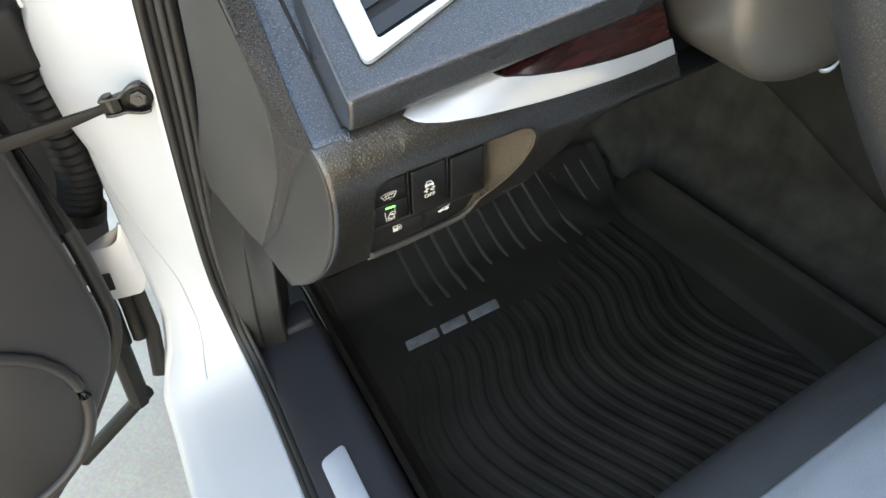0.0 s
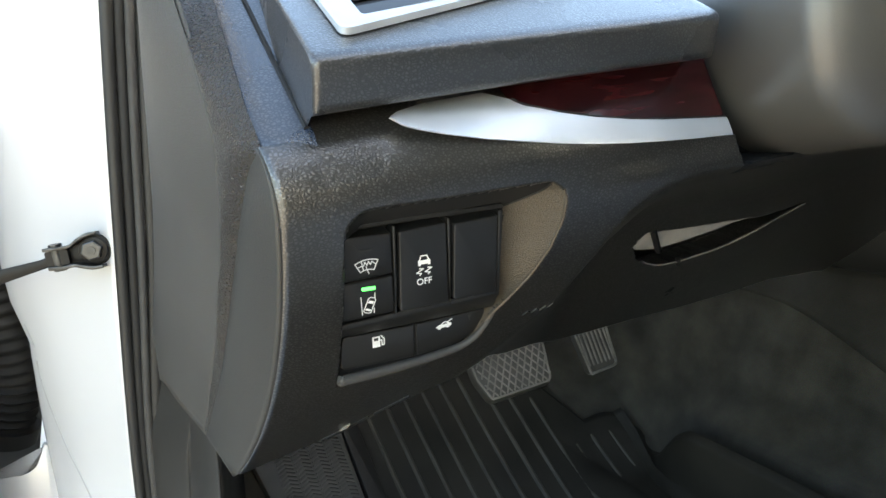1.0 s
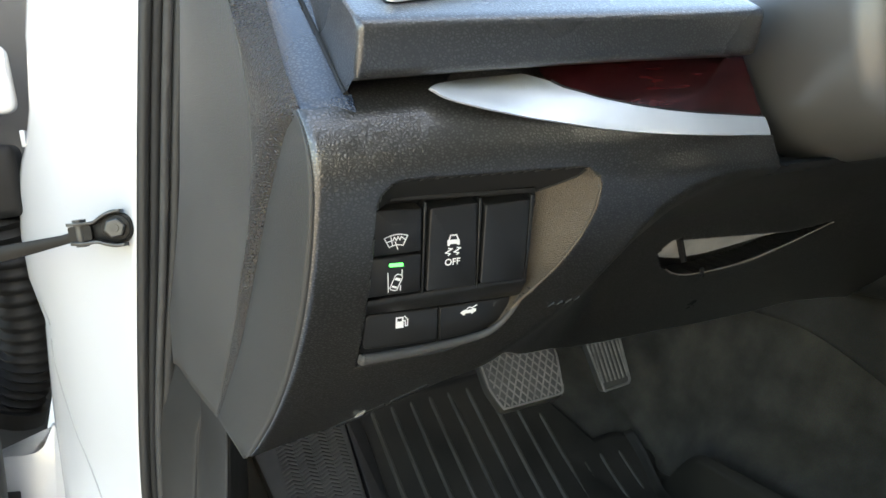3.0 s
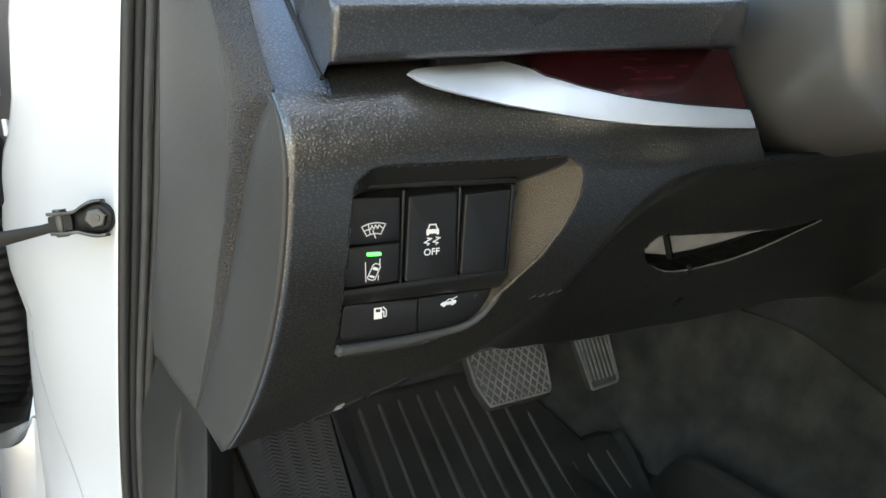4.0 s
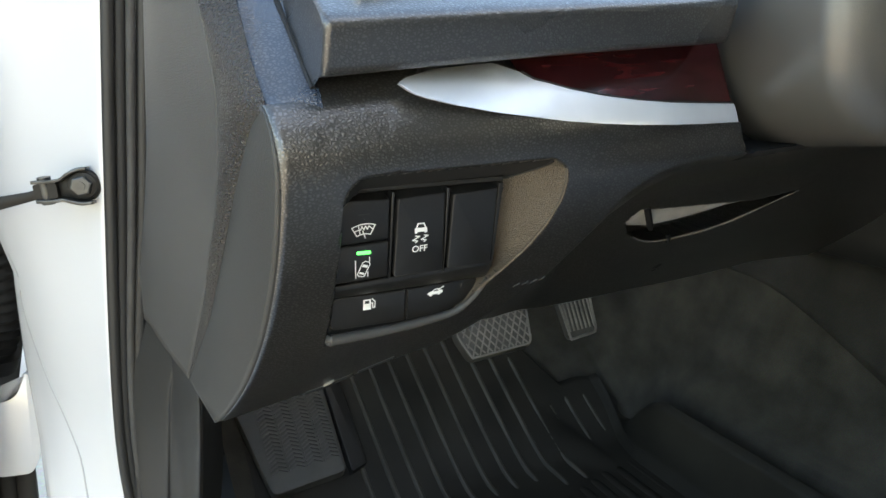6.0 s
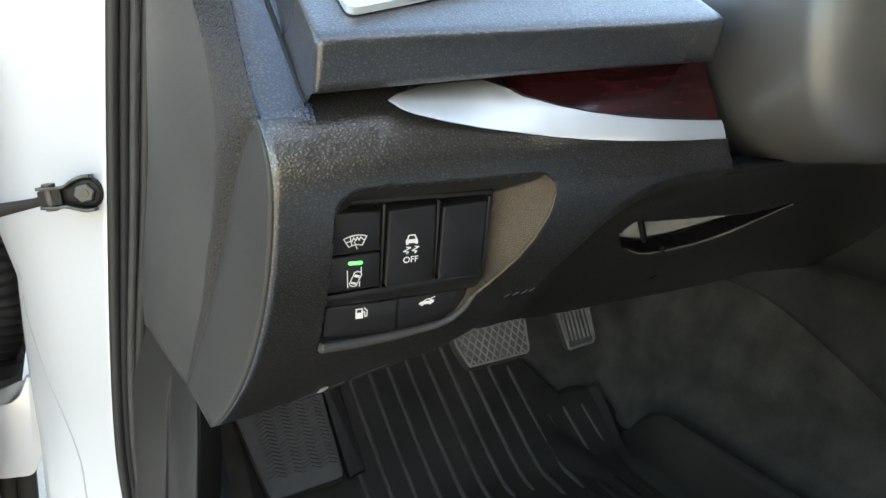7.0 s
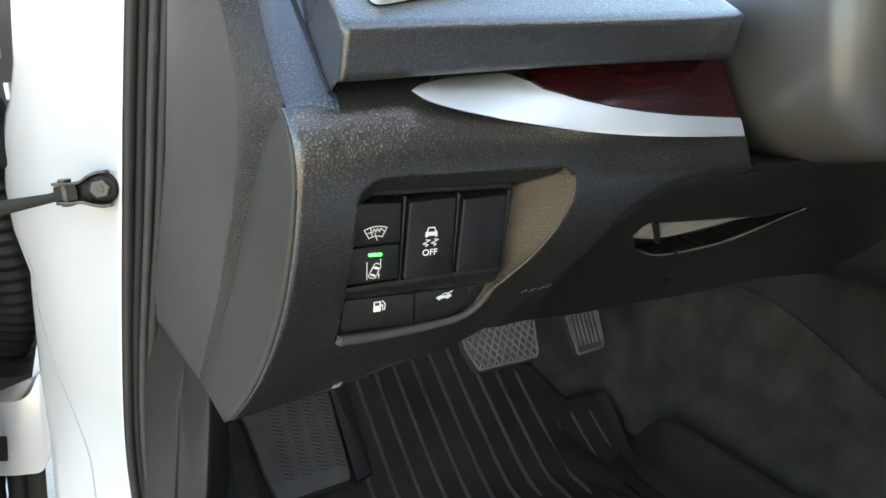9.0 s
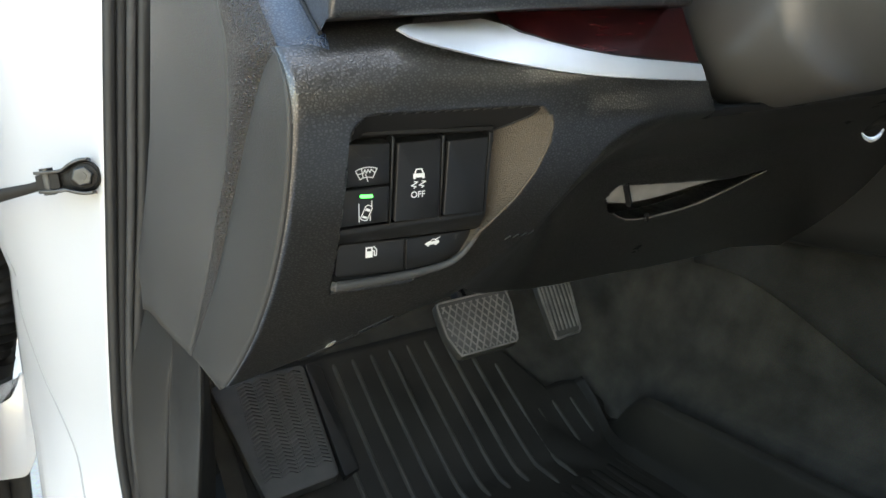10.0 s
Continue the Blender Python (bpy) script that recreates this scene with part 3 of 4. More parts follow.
strokes("symbol", [[(-19.0, -29.5 - k * 1.3), (-19.0, -30.3 - k * 1.3)] for k in range(8)]
        + [[(-12.1, -28.9), (-12.2, -31.5)], [(-13.0, -37.2), (-13.1, -39.6)], [_car(-1.9, -3.6), _car(-1.9, 3.2), _car(-1.0, 4.2), _car(1.0, 4.2), _car(1.9, 3.2), _car(1.9, -3.6), _car(1.0, -4.2), _car(-1.0, -4.2), _car(-1.9, -3.6)]], lane, 2.0, 0.42)
shape("symbol", [_car(-1.4, 1.0), _car(-1.2, 2.4), _car(1.2, 2.4), _car(1.4, 1.0)], lane, 2.0)
shape("symbol", [_car(-1.3, -3.0), _car(-1.3, -2.0), _car(1.3, -2.0), _car(1.3, -3.0)], lane, 2.0)
_skid = lambda p: [(u + 13.2, v - 20.4) for u, v in p]
strokes("symbol", [_skid(p) for p in ([(-2.2, 3.4), (-1.5, 5.6), (1.5, 5.4), (2.4, 3.0)],
                                      [(-2.4, -1.1), (-0.6, -1.6), (-3.9, -3.2), (-1.6, -4.0), (-2.4, -4.7)],
                                      [(2.0, -1.3), (3.8, -1.8), (0.5, -3.4), (2.8, -4.2), (2.0, -4.9)])], stability, 2.6, 0.62)
shape("symbol", rounded(_skid([(-3.1, 3.4), (3.2, 2.9), (3.3, 0.2), (2.1, 0.0), (1.9, 0.8), (-1.6, 1.1), (-1.8, 0.3), (-3.0, 0.4)]), 0.3), stability, 2.6)


def lettering(name, text, size, parent, place):
    """Words in the built-in font, laid on the switch plane."""
    cu = bpy.data.curves.new(name, "FONT")
    cu.body, cu.size, cu.extrude, cu.offset = text, size, 0.06, 0.04
    cu.align_x, cu.align_y = "CENTER", "CENTER"
    tmp = bpy.data.objects.new(name, cu)
    me = bpy.data.meshes.new_from_object(tmp)
    bpy.data.objects.remove(tmp)
    for v in me.vertices:
        v.co = place(v.co.x, v.co.y, v.co.z)
    me.materials.clear()
    return put(name, me, M_ICON, parent)


lettering("lettering", "OFF", 5.0, stability, lambda u, v, w: sw(13.0 + u * 0.92, -29.1 + v - u * 0.05, 2.66 + w))
_pump = lambda p: [(u - 10.5, v - 63.0) for u, v in p]
shape("symbol", _pump([(-2.1, 3.0), (1.9, 2.7), (1.8, -3.7), (-2.3, -3.4)]), fuel, -6.0)
shape("symbol_window", _pump([(-1.3, 2.2), (1.0, 2.0), (0.9, 0.4), (-1.4, 0.6)]), fuel, -5.8, M_BUTTON)
strokes("symbol", [_pump([(1.9, 0.2), (2.8, 0.1), (2.8, -2.9), (3.9, -2.9), (4.1, 0.6), (2.6, 2.7)])], fuel, -6.0, 0.55)
_boot = lambda p: [(u + 26.7, v - 64.6) for u, v in p]
shape("symbol", rounded(_boot([(-4.6, -0.6), (-3.2, 0.5), (-1.4, 0.8), (0.0, 2.0), (1.8, 1.9), (3.0, 0.7), (4.3, 0.4), (4.5, -1.0), (3.4, -1.6), (-3.4, -1.4)]), 0.4), trunk, -6.0)
shape("symbol_window", _boot([(-0.9, 0.7), (0.2, 1.5), (1.3, 1.4), (2.1, 0.6)]), trunk, -5.8, M_BUTTON)
strokes("symbol", [_boot([(2.4, 1.4), (4.7, 2.4)])], trunk, -6.0, 0.55)
for _u in (-2.4, 2.3):
    shape("symbol", _boot(_arc(_u, -1.4, 0.95, 0, 340, 9)), trunk, -6.0)
part("edge_mark", prism([(41.0, -62.6), (43.0, -62.4), (41.6, -65.8)], sw_at(-5.85), 0.3), M_PEDAL, trunk, "small pale moulded notch")

part("recess_lip", tube([sw(u, v, w) for u, v, w in spline([(-31.0, -78.7, -3.6), (-29.4, -79.0, -3.4), (-12, -80.6, -3.8), (5.6, -81.6, -4.4), (26, -81.2, -4.4), (37.0, -78.8, -3.4), (44.6, -73.6, -2.2), (50.6, -65.0, -0.8), (54.0, -58.5, -0.2)], 60)],
                        lambda q: 0.0032 - 0.0018 * q, 12), M_CAP, dashboard, smooth=80)


def ceiling_line(k):
    """A point of the joint between the ceiling and the slanting wall, k across the wall from its outer edge."""
    z = 0.790
    for _ in range(12):
        x = recess_right(z) - k * max(0.002, recess_right(z) - recess_wall(z))
        t = k ** 0.8
        z = 0.8035 - 0.047 * (x - 0.1257) - 0.0125 * (t + math.sqrt(t * t + 4 * 1.04 * 0.04 * t)) / (2 * 1.04)
    return (x, panel_y(x, z) - 0.0001, z)


# Near-black bead hides the ragged edge where the painted shade stops.
part("recess_shade_bead", tube([ceiling_line(k) for k in steps(0.08, 1.0, 24)], 0.0007, 6), M_GAP_SHADE, dashboard, smooth=80)
# Rim bead in the same warm-lit colour as the wall.
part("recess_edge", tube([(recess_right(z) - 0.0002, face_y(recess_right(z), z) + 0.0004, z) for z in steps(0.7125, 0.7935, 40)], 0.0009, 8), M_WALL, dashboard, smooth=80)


# silver blade and dark veneer along the panel's shoulder
def silver_point(u, s):
    x = 0.139 + u * 0.195
    a = Vector((x, knots(x, TRIM_X, TRIM_LO_Y) - 0.0008, knots(x, TRIM_X, TRIM_LO)))
    b = Vector((x, knots(x, TRIM_HI_X, TRIM_HI_Y) - 0.0008, knots(x, TRIM_HI_X, TRIM_HI)))
    if s < 0:
        return (x, a.y + 0.003, a.z - 0.0003)
    p = a.lerp(b, s)
    back = 0.010 * max(0.0, (s - 0.6) / 0.4) ** 2 * (1 - smooth01((x - 0.18) / 0.025)) * smooth01((x - 0.143) / 0.022)
    return (p.x, p.y + back - 0.0005 * (1 - (2 * s - 1) ** 4), p.z)


def veneer_point(u, s):
    x = 0.1985 + u * 0.1345
    z0, y0 = knots(x, TRIM_HI_X, TRIM_HI), knots(x, TRIM_HI_X, TRIM_HI_Y)
    return (x, y0 + 0.0004 + 0.016 * s, z0 + (0.849 - z0) * s)


part("silver_trim", grid(silver_point, steps(0, 1, 90), [-1] + steps(0, 1, 13)), M_SILVER, dashboard, "satin silver blade-shaped trim", smooth=40)
part("veneer_trim", grid(veneer_point, steps(0, 1, 70), steps(0, 1, 9)), M_WOOD, dashboard, "dark red glossy veneer inlay", smooth=60)
part("trim_seam", tube([(x, knots(x, TRIM_HI_X, TRIM_HI_Y) - 0.0004, knots(x, TRIM_HI_X, TRIM_HI) + 0.0003) for x in steps(0.2, 0.333, 40)], 0.0006, 6), M_GAP_SHADE, dashboard)


# upper pad with the side air vent
def pad_section(s):
    """Front of the upper pad from its back lower lip, round the nose and up: (set back, height)."""
    pts = [(0.060, 0.8455), (0.022, 0.8440), (0.0120, 0.8434), (0.0080, 0.8442), (0.0060, 0.8475), (0.0028, 0.8555), (0.0010, 0.8600), (0.0007, 0.8622), (0.0014, 0.8640), (0.0032, 0.8656), (0.0062, 0.8673), (0.012, 0.8703),
           (0.023, 0.8758), (0.050, 0.8893), (0.080, 0.9043), (0.11, 0.918), (0.16, 0.930)]
    return pts[s]


def pad_point(u, s):
    d, z = pad_section(s)
    x0 = 0.1072 + 0.0013 * smooth01((z - 0.845) / 0.015)
    x = x0 + u * (0.318 - x0)
    y = 0.413 + d + 0.14 * (x - 0.11)
    if s < 7:
        z += 0.0012 * math.sin(math.pi * u) * (1 - s / 7)
    # rounded left and right noses
    for e in ((x - x0), (0.318 - x) * 0.4):
        if e < 0.0032:
            y += 0.0032 - math.sqrt(max(0.0, 0.0032 ** 2 - (0.0032 - e) ** 2))
    return (x, y, z)


_us = steps(0, 0.018, 9)[:-1] + steps(0.018, 0.96, 40)[:-1] + steps(0.96, 1, 8)
bm = grid(pad_point, _us, range(17))
upper_pad = part("upper_pad", bm, M_PAD, dashboard, "soft grained upper dashboard pad", smooth=50)
# left flank of the pad, going forward to the end of the dashboard
bm = grid(lambda u, s: (pad_point(0, s)[0] - 0.0105 * u, pad_point(0, s)[1] + 0.12 * u, pad_point(0, s)[2] - (0.006 * min(1.0, u * 8) if s < 3 else 0)), [0, 0.03, 0.06, 0.1, 0.15, 0.3, 0.6, 1], range(2, 17))
part("pad_flank", bm, M_PAD, dashboard, smooth=50)
bm = grid(lambda u, s: (pad_point(1, s)[0] + 0.004 * u, pad_point(1, s)[1] + 0.12 * u, pad_section(s)[1]), steps(0, 1, 4), range(2, 17))
part("pad_flank", bm, M_PAD, dashboard, smooth=50)


def vent_to(u, v, d):
    """On the sloping top of the upper pad: u across, v up the slope, d out of it."""
    x = 0.1245 + u
    return (x, 0.4190 + 0.14 * u + v * 0.894 - d * 0.447, 0.8665 + v * 0.447 + d * 0.894)


def vent():
    outer = rounded([(0.0, 0.0105), (0.145, 0.0610), (0.145, 0.105), (-0.001, 0.105)], 0.007)
    inner = rounded([(0.0120, 0.0222), (0.136, 0.0560), (0.136, 0.099), (0.0125, 0.099)], 0.003)
    n = len(outer)
    bm = bmesh.new()
    rows = []
    for ring, d in ((outer, 0.0005), (outer, 0.0035), (inner, 0.0045), (inner, -0.012)):
        rows.append([bm.verts.new(vent_to(u, v, d)) for u, v in ring])
    for a, b in zip(rows, rows[1:]):
        for i in range(n):
            bm.faces.new((a[i], a[(i + 1) % n], b[(i + 1) % n], b[i]))
    frame_ob = part("vent_frame", bm, M_SILVER, dashboard, "satin silver air vent surround", smooth=40)
    bm = bmesh.new()
    bm.faces.new([bm.verts.new(vent_to(u, v, 0.0012)) for u, v in inner])
    part("vent_back", bm, M_GAP_SHADE, frame_ob)
    for k in range(3):
        v0 = 0.030 + k * 0.019
        part("vent_slat", prism(rounded([(0.0130, v0 - 0.004), (0.134, v0 + 0.030), (0.134, v0 + 0.040), (0.0130, v0 + 0.007)], 0.001),
                                lambda u, v, w: vent_to(u, v, 0.003 + w * 0.4), 0.002), M_VENT, frame_ob)


vent()


# dash end: a flat cheek facing the door opening, on one plane
def cheek(y, z, off=0.0):
    """Plane of the dashboard's end; off moves out towards the door."""
    return (0.085 - 0.26 * (y - 0.43) - off, y - 0.26 * off, z)


def edge_y(z):
    return face_y(left_x(z), z)


SEAM = ([0.60, 0.639, 0.675, 0.711, 0.764, 0.797, 0.836, 0.90], [0.675, 0.639, 0.598, 0.555, 0.507, 0.478, 0.438, 0.42])


def cap_point(u, s):
    z = 0.634 + s * (0.8345 - 0.634)
    y0 = edge_y(z) + 0.0022
    y1 = y0 + 0.0008 + max(0.0, knots(z, *SEAM) - y0 - 0.0008) * (1 - 0.8 * smooth01((z - 0.824) / 0.0105))
    if z < 0.64:
        y1 = max(y0 + 0.0008, y0 + (0.639 - 0.574) * (z - 0.634) / 0.006)
    y = y0 + u * (y1 - y0)
    return cheek(y, z, -0.0016 + 0.0020 * math.sin(math.pi * u) * smooth01((0.8352 - z) / 0.03))


part("end_cap", thicken(grid(cap_point, steps(0, 1, 16), steps(0, 1, 60)), 0.002), M_CAP, dashboard, "smooth grey dashboard end cap", smooth=60)


# strip of coarse grain and the shoulder, its sky reflection painted blue, above the end cap
STRIP_L = ([0.64, 0.66, 0.68, 0.70, 0.742, 0.779, 0.817, 0.843, 0.879, 0.96], [0.6405, 0.6175, 0.6000, 0.5800, 0.541, 0.507, 0.489, 0.482, 0.490, 0.52])
STRIP_R = ([0.64, 0.70, 0.742, 0.764, 0.797, 0.836, 0.856, 0.877, 0.96], [0.640, 0.569, 0.529, 0.509, 0.478, 0.436, 0.448, 0.461, 0.50])


def strip_point(u, s):
    z = 0.645 + s * (0.96 - 0.645)
    a, b = Vector(cheek(knots(z, *STRIP_R) - 0.004, z)), Vector(cheek(knots(z, *STRIP_L), z))
    if z > 0.829:
        a = a.lerp(Vector((0.0845 - 0.0014 * smooth01((z - 0.834) / 0.02), 0.4318 + (z - 0.8351) / 0.8, z)), smooth01((z - 0.829) / 0.006))
    p = a.lerp(b, u)
    return (p.x + 0.002 * max(0.0, 1 - u * 5) - 0.004 * math.sin(math.pi * u) * smooth01((z - 0.70) / 0.06), p.y, p.z)


part("grained_strip", grid(strip_point, steps(0, 1, 12), steps(0, 1, 70)), M_STRIP, dashboard, "coarse grained edge strip", smooth=80)


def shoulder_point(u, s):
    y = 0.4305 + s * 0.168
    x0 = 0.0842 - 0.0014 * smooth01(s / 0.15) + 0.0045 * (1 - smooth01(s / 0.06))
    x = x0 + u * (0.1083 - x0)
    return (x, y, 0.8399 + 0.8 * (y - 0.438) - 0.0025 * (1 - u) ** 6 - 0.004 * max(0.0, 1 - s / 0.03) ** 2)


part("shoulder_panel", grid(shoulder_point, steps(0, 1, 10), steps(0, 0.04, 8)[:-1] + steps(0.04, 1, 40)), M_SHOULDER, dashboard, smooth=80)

part("shoulder_gap", tube([(pad_point(0, 2)[0] - 0.0006 - 0.0105 * (y - 0.43) / 0.12, y, 0.8404 + 0.8 * (y - 0.438)) for y in steps(0.4365, 0.53, 20)], 0.0012, 6), M_GAP_SHADE, dashboard)

# things around the grip slot
_lip = lambda x: sum(knots(x + d, *SLOT_LO) for d in (-0.010, -0.006, -0.002, 0.002, 0.006, 0.010)) / 6
# Pale bead along the lip: its highlight is put into the colour.
part("slot_lip", tube([(x, face_y(x, _lip(x)) - 0.0006, _lip(x) - 0.0003) for x in steps(0.372, 0.543, 60)], lambda q: 0.0005 + 0.0008 * math.sin(math.pi * q), 8), M_PEDALRIB, dashboard, smooth=80)
part("slot_bracket", prism([(0.3600, 0.7110), (0.3651, 0.7073), (0.3867, 0.7026), (0.4142, 0.7023), (0.4412, 0.7046), (0.4685, 0.7076), (0.4915, 0.7080), (0.4529, 0.7143), (0.4055, 0.7192), (0.3667, 0.7240), (0.3609, 0.7200)],
                           lambda u, v, w: (u, face_y(u, v) + 0.007 - w, v), 0.004), M_PALE, dashboard, "pale plate inside the grip slot")
part("slot_rib", tube([(0.3728, face_y(0.3728, 0.7225) + 0.001, 0.7235), (0.3877, face_y(0.3877, 0.7029) + 0.002, 0.7015)], 0.0026, 6), M_GAP_SHADE, dashboard)
part("slot_joint", tube([(0.4125, face_y(0.4125, 0.689) - 0.0004, 0.689), (0.4165, face_y(0.4165, 0.682) - 0.0004, 0.6820)], 0.0020, 6), M_GAP_SHADE, dashboard)

for _a, _b, _r in ((0.100, 0.128, 0.0011), (0.131, 0.152, 0.0009)):
    part("edge_clip", tube([(x, face_y(x, knots(x, *BOTTOM)) + 0.0005, knots(x, *BOTTOM) - 0.0006) for x in steps(_a, _b, 8)], _r, 6), M_DARKSTEEL, dashboard, "thin black metal clip under the lower edge")
# Pale tab added where the clip glints; the glint is put into its colour.
part("edge_clip", prism([(0.1105, 0.6585), (0.1150, 0.6600), (0.1165, 0.6635), (0.1125, 0.6615)], lambda u, v, w: (u, face_y(u, v) - 0.0022 + 0.3 * (v - 0.66) - w, v), 0.002), M_PALE, dashboard, "small pale tab painted as the glint under the lower edge")
for _k in range(4):
    _x = 0.211 + 0.0055 * _k
    part("moulded_mark", tube([(x, face_y(x, z) - 0.0002, z) for x, z in ((_x, 0.7225), (_x + 0.003, 0.7245), (_x + 0.0045, 0.7230))], 0.0004, 5), M_KICK, dashboard)

# ---- pillar trim and kick panel beside the dashboard ----
pillar_trim = thing("pillar_trim", "smooth grey plastic lower windscreen pillar trim", "trim")
TRIM_EDGE = ([0.63, 0.68, 0.72, 0.76, 0.80, 0.85, 1.02], [0.780, 0.757, 0.718, 0.678, 0.643, 0.610, 0.500])


def trim_point(u, s):
    z1 = 1.02
    zt = s
    # bottom follows the panel's tip and rises towards the seal
    z = 0.639 + zt * (z1 - 0.639)
    y0 = knots(z, *STRIP_L)
    y1 = knots(z, *TRIM_EDGE)
    y = y0 + u * (y1 - y0)
    zz = z + (0.018 * (1 - (1 - u) ** 2) - 0.012 * u ** 3 + 0.0035 * math.exp(-((u - 0.6) / 0.18) ** 2)) * (1 - smooth01(zt / 0.25))
    return cheek(y, zz, -0.002 + 0.004 * math.sin(math.pi * u))


part("trim_panel", thicken(grid(trim_point, steps(0, 1, 24), steps(0, 1, 50)), 0.002), M_TRIM, pillar_trim, smooth=60)

kick_panel = thing("kick_panel", "dark grey plastic kick panel beside the footwell", "trim")
KICK_TOP = spline([(-0.010, 0.752), (-0.002, 0.738), (0.010, 0.718), (0.0185, 0.704), (0.0225, 0.700), (0.028, 0.680), (0.036, 0.640), (0.041, 0.626), (0.046, 0.650), (0.052, 0.80), (0.06, 1.20)], 90)
KICK_LOW = spline([(-0.052, 0.800), (-0.045, 0.798), (-0.034, 0.793), (-0.024, 0.789), (-0.020, 0.791), (-0.010, 0.790), (0.002, 0.788), (0.008, 0.790), (0.012, 0.81), (0.03, 0.92), (0.05, 1.20)], 90)


def kick_point(u, s):
    """From the sill (s 0) up behind the dashboard end (s 1)."""
    a, b = KICK_LOW[int(u)], KICK_TOP[int(u)]
    k = smooth01(s) * 0.5 + s * 0.5
    p = a + (b - a) * k
    tuck = 0.018 * smooth01((s - 0.7) / 0.3) if u < 37 else 0.0
    return (p[0] + tuck, p[1], 0.37 + s * 0.31)


part("outer_panel", grid(kick_point, range(0, 37), steps(0, 1, 24)), M_KICK, kick_panel, smooth=70)
part("inner_panel", grid(kick_point, range(36, 90), steps(0, 1, 24)), M_KICK, kick_panel, smooth=70)


# ---- door seal and sill ----
door_seal = thing("door_seal", "black rubber door seal round the door opening", "seal", CAR)


def seal_bead(inset, fwd, r):
    wide = [(1 + 0.30 * smooth01((p[2] - 0.58) / 0.2)) * (0.42 + 0.58 * smooth01((p[2] - 0.42) / 0.14) if inset > 0.018 else 1) for p, o in RIM]
    return tube([p + np.array([inset * k, 0, 0]) - o * fwd for (p, o), k in zip(RIM, wide)], r, 10, up=(1, 0, 0))


part("outer_lip", seal_bead(0.003, 0.001, 0.0048), M_SEAL, door_seal, smooth=80)
part("valley", seal_bead(0.0095, 0.000, 0.0045), M_GAP_SHADE, door_seal, smooth=80)
part("ridge", seal_bead(0.0145, 0.004, 0.0034), M_RIDGE, door_seal, "lighter cloth-covered ridge", smooth=80)
part("flange", seal_bead(0.0215, 0.002, 0.0058), M_SEAL, door_seal, smooth=80)
part("inner_flange", seal_bead(0.0300, -0.003, 0.0060), M_SEAL, door_seal, smooth=80)

sill_trim = thing("sill_trim", "dark plastic sill trim with a silver scuff plate", "sill", CAR)


def sill_section(u, y):
    pts = [(-0.236, 0.372), (-0.232, 0.384), (-0.222, 0.387), (-0.180, 0.386), (-0.155, 0.384), (-0.146, 0.376), (-0.143, 0.36), (-0.132, 0.30), (-0.125, 0.24)]
    p = spline(pts, 40)[int(u)]
    return (p[0], y, p[1])


part("trim_strip", grid(sill_section, range(40), steps(-0.9, 0.022, 24)), M_SILLTRIM, sill_trim, smooth=60)
part("end_block", box(-0.236, -0.150, 0.012, 0.06, 0.24, 0.395, 0.006), M_SILLTRIM, sill_trim, smooth=60)
part("scuff_plate", prism(rounded([(-0.216, -0.195), (-0.186, -0.186), (-0.183, -0.62), (-0.214, -0.62)], 0.008), lambda u, v, w: (u, v, 0.3895 + w), 0.004, 0.001),
     M_PLATE, sill_trim, "pale brushed metal scuff plate", smooth=40)


# ---- footwell ----
def toe_z(y):
    """Height of the mat along the car: level, then up the toe board."""
    d = y - 0.10
    return 0.28 + (0.75 * d * d / (d + 0.03) if d > 0 else 0)


carpet = thing("floor", "charcoal carpet over the footwell and centre tunnel", "carpet", CAR, kind="structure")


def carpet_point(u, y):
    pts = [(-0.14, 0.02), (-0.10, -0.008), (0.40, -0.008), (0.425, 0.0), (0.445, 0.055), (0.475, 0.14), (0.51, 0.24), (0.545, 0.31), (0.60, 0.34), (0.75, 0.35)]
    x, dz = knots(u, range(10), [p[0] for p in pts]), knots(u, range(10), [p[1] for p in pts])
    w = 0.004 * noise.noise((x * 9, y * 7, 0)) if u > 3 else 0
    # it banks up against the raised edge of the mat
    dz += knots(u, [2, 2.6, 3, 4, 5], [0, 0.05, 0.085, 0.05, 0]) * (1 - smooth01((y - 0.02) / 0.15))
    z = toe_z(y)
    if u > 3:
        k = smooth01((u - 3) / 4)
        z = z * (1 - k) + (0.28 + 0.35 * max(0, y - 0.05)) * k
    return (x + 0.12 * max(0, 0.0 - y) * (1 if u > 3.5 else 0), y, z + dz + w)


part("pile", grid(carpet_point, steps(0, 9, 73), steps(-1.4, 0.50, 90)), M_CARPET, carpet, smooth=80)

floor_mat = thing("floor_mat", "black ribbed rubber floor mat with a pale emblem", "floor mat", CAR)


def mat_end(x):
    """How far forward the mat runs: it is cut short below the accelerator."""
    return 0.33 - 0.125 * smooth01((x - 0.300) / 0.025) - 0.045 * smooth01((x - 0.360) / 0.05)


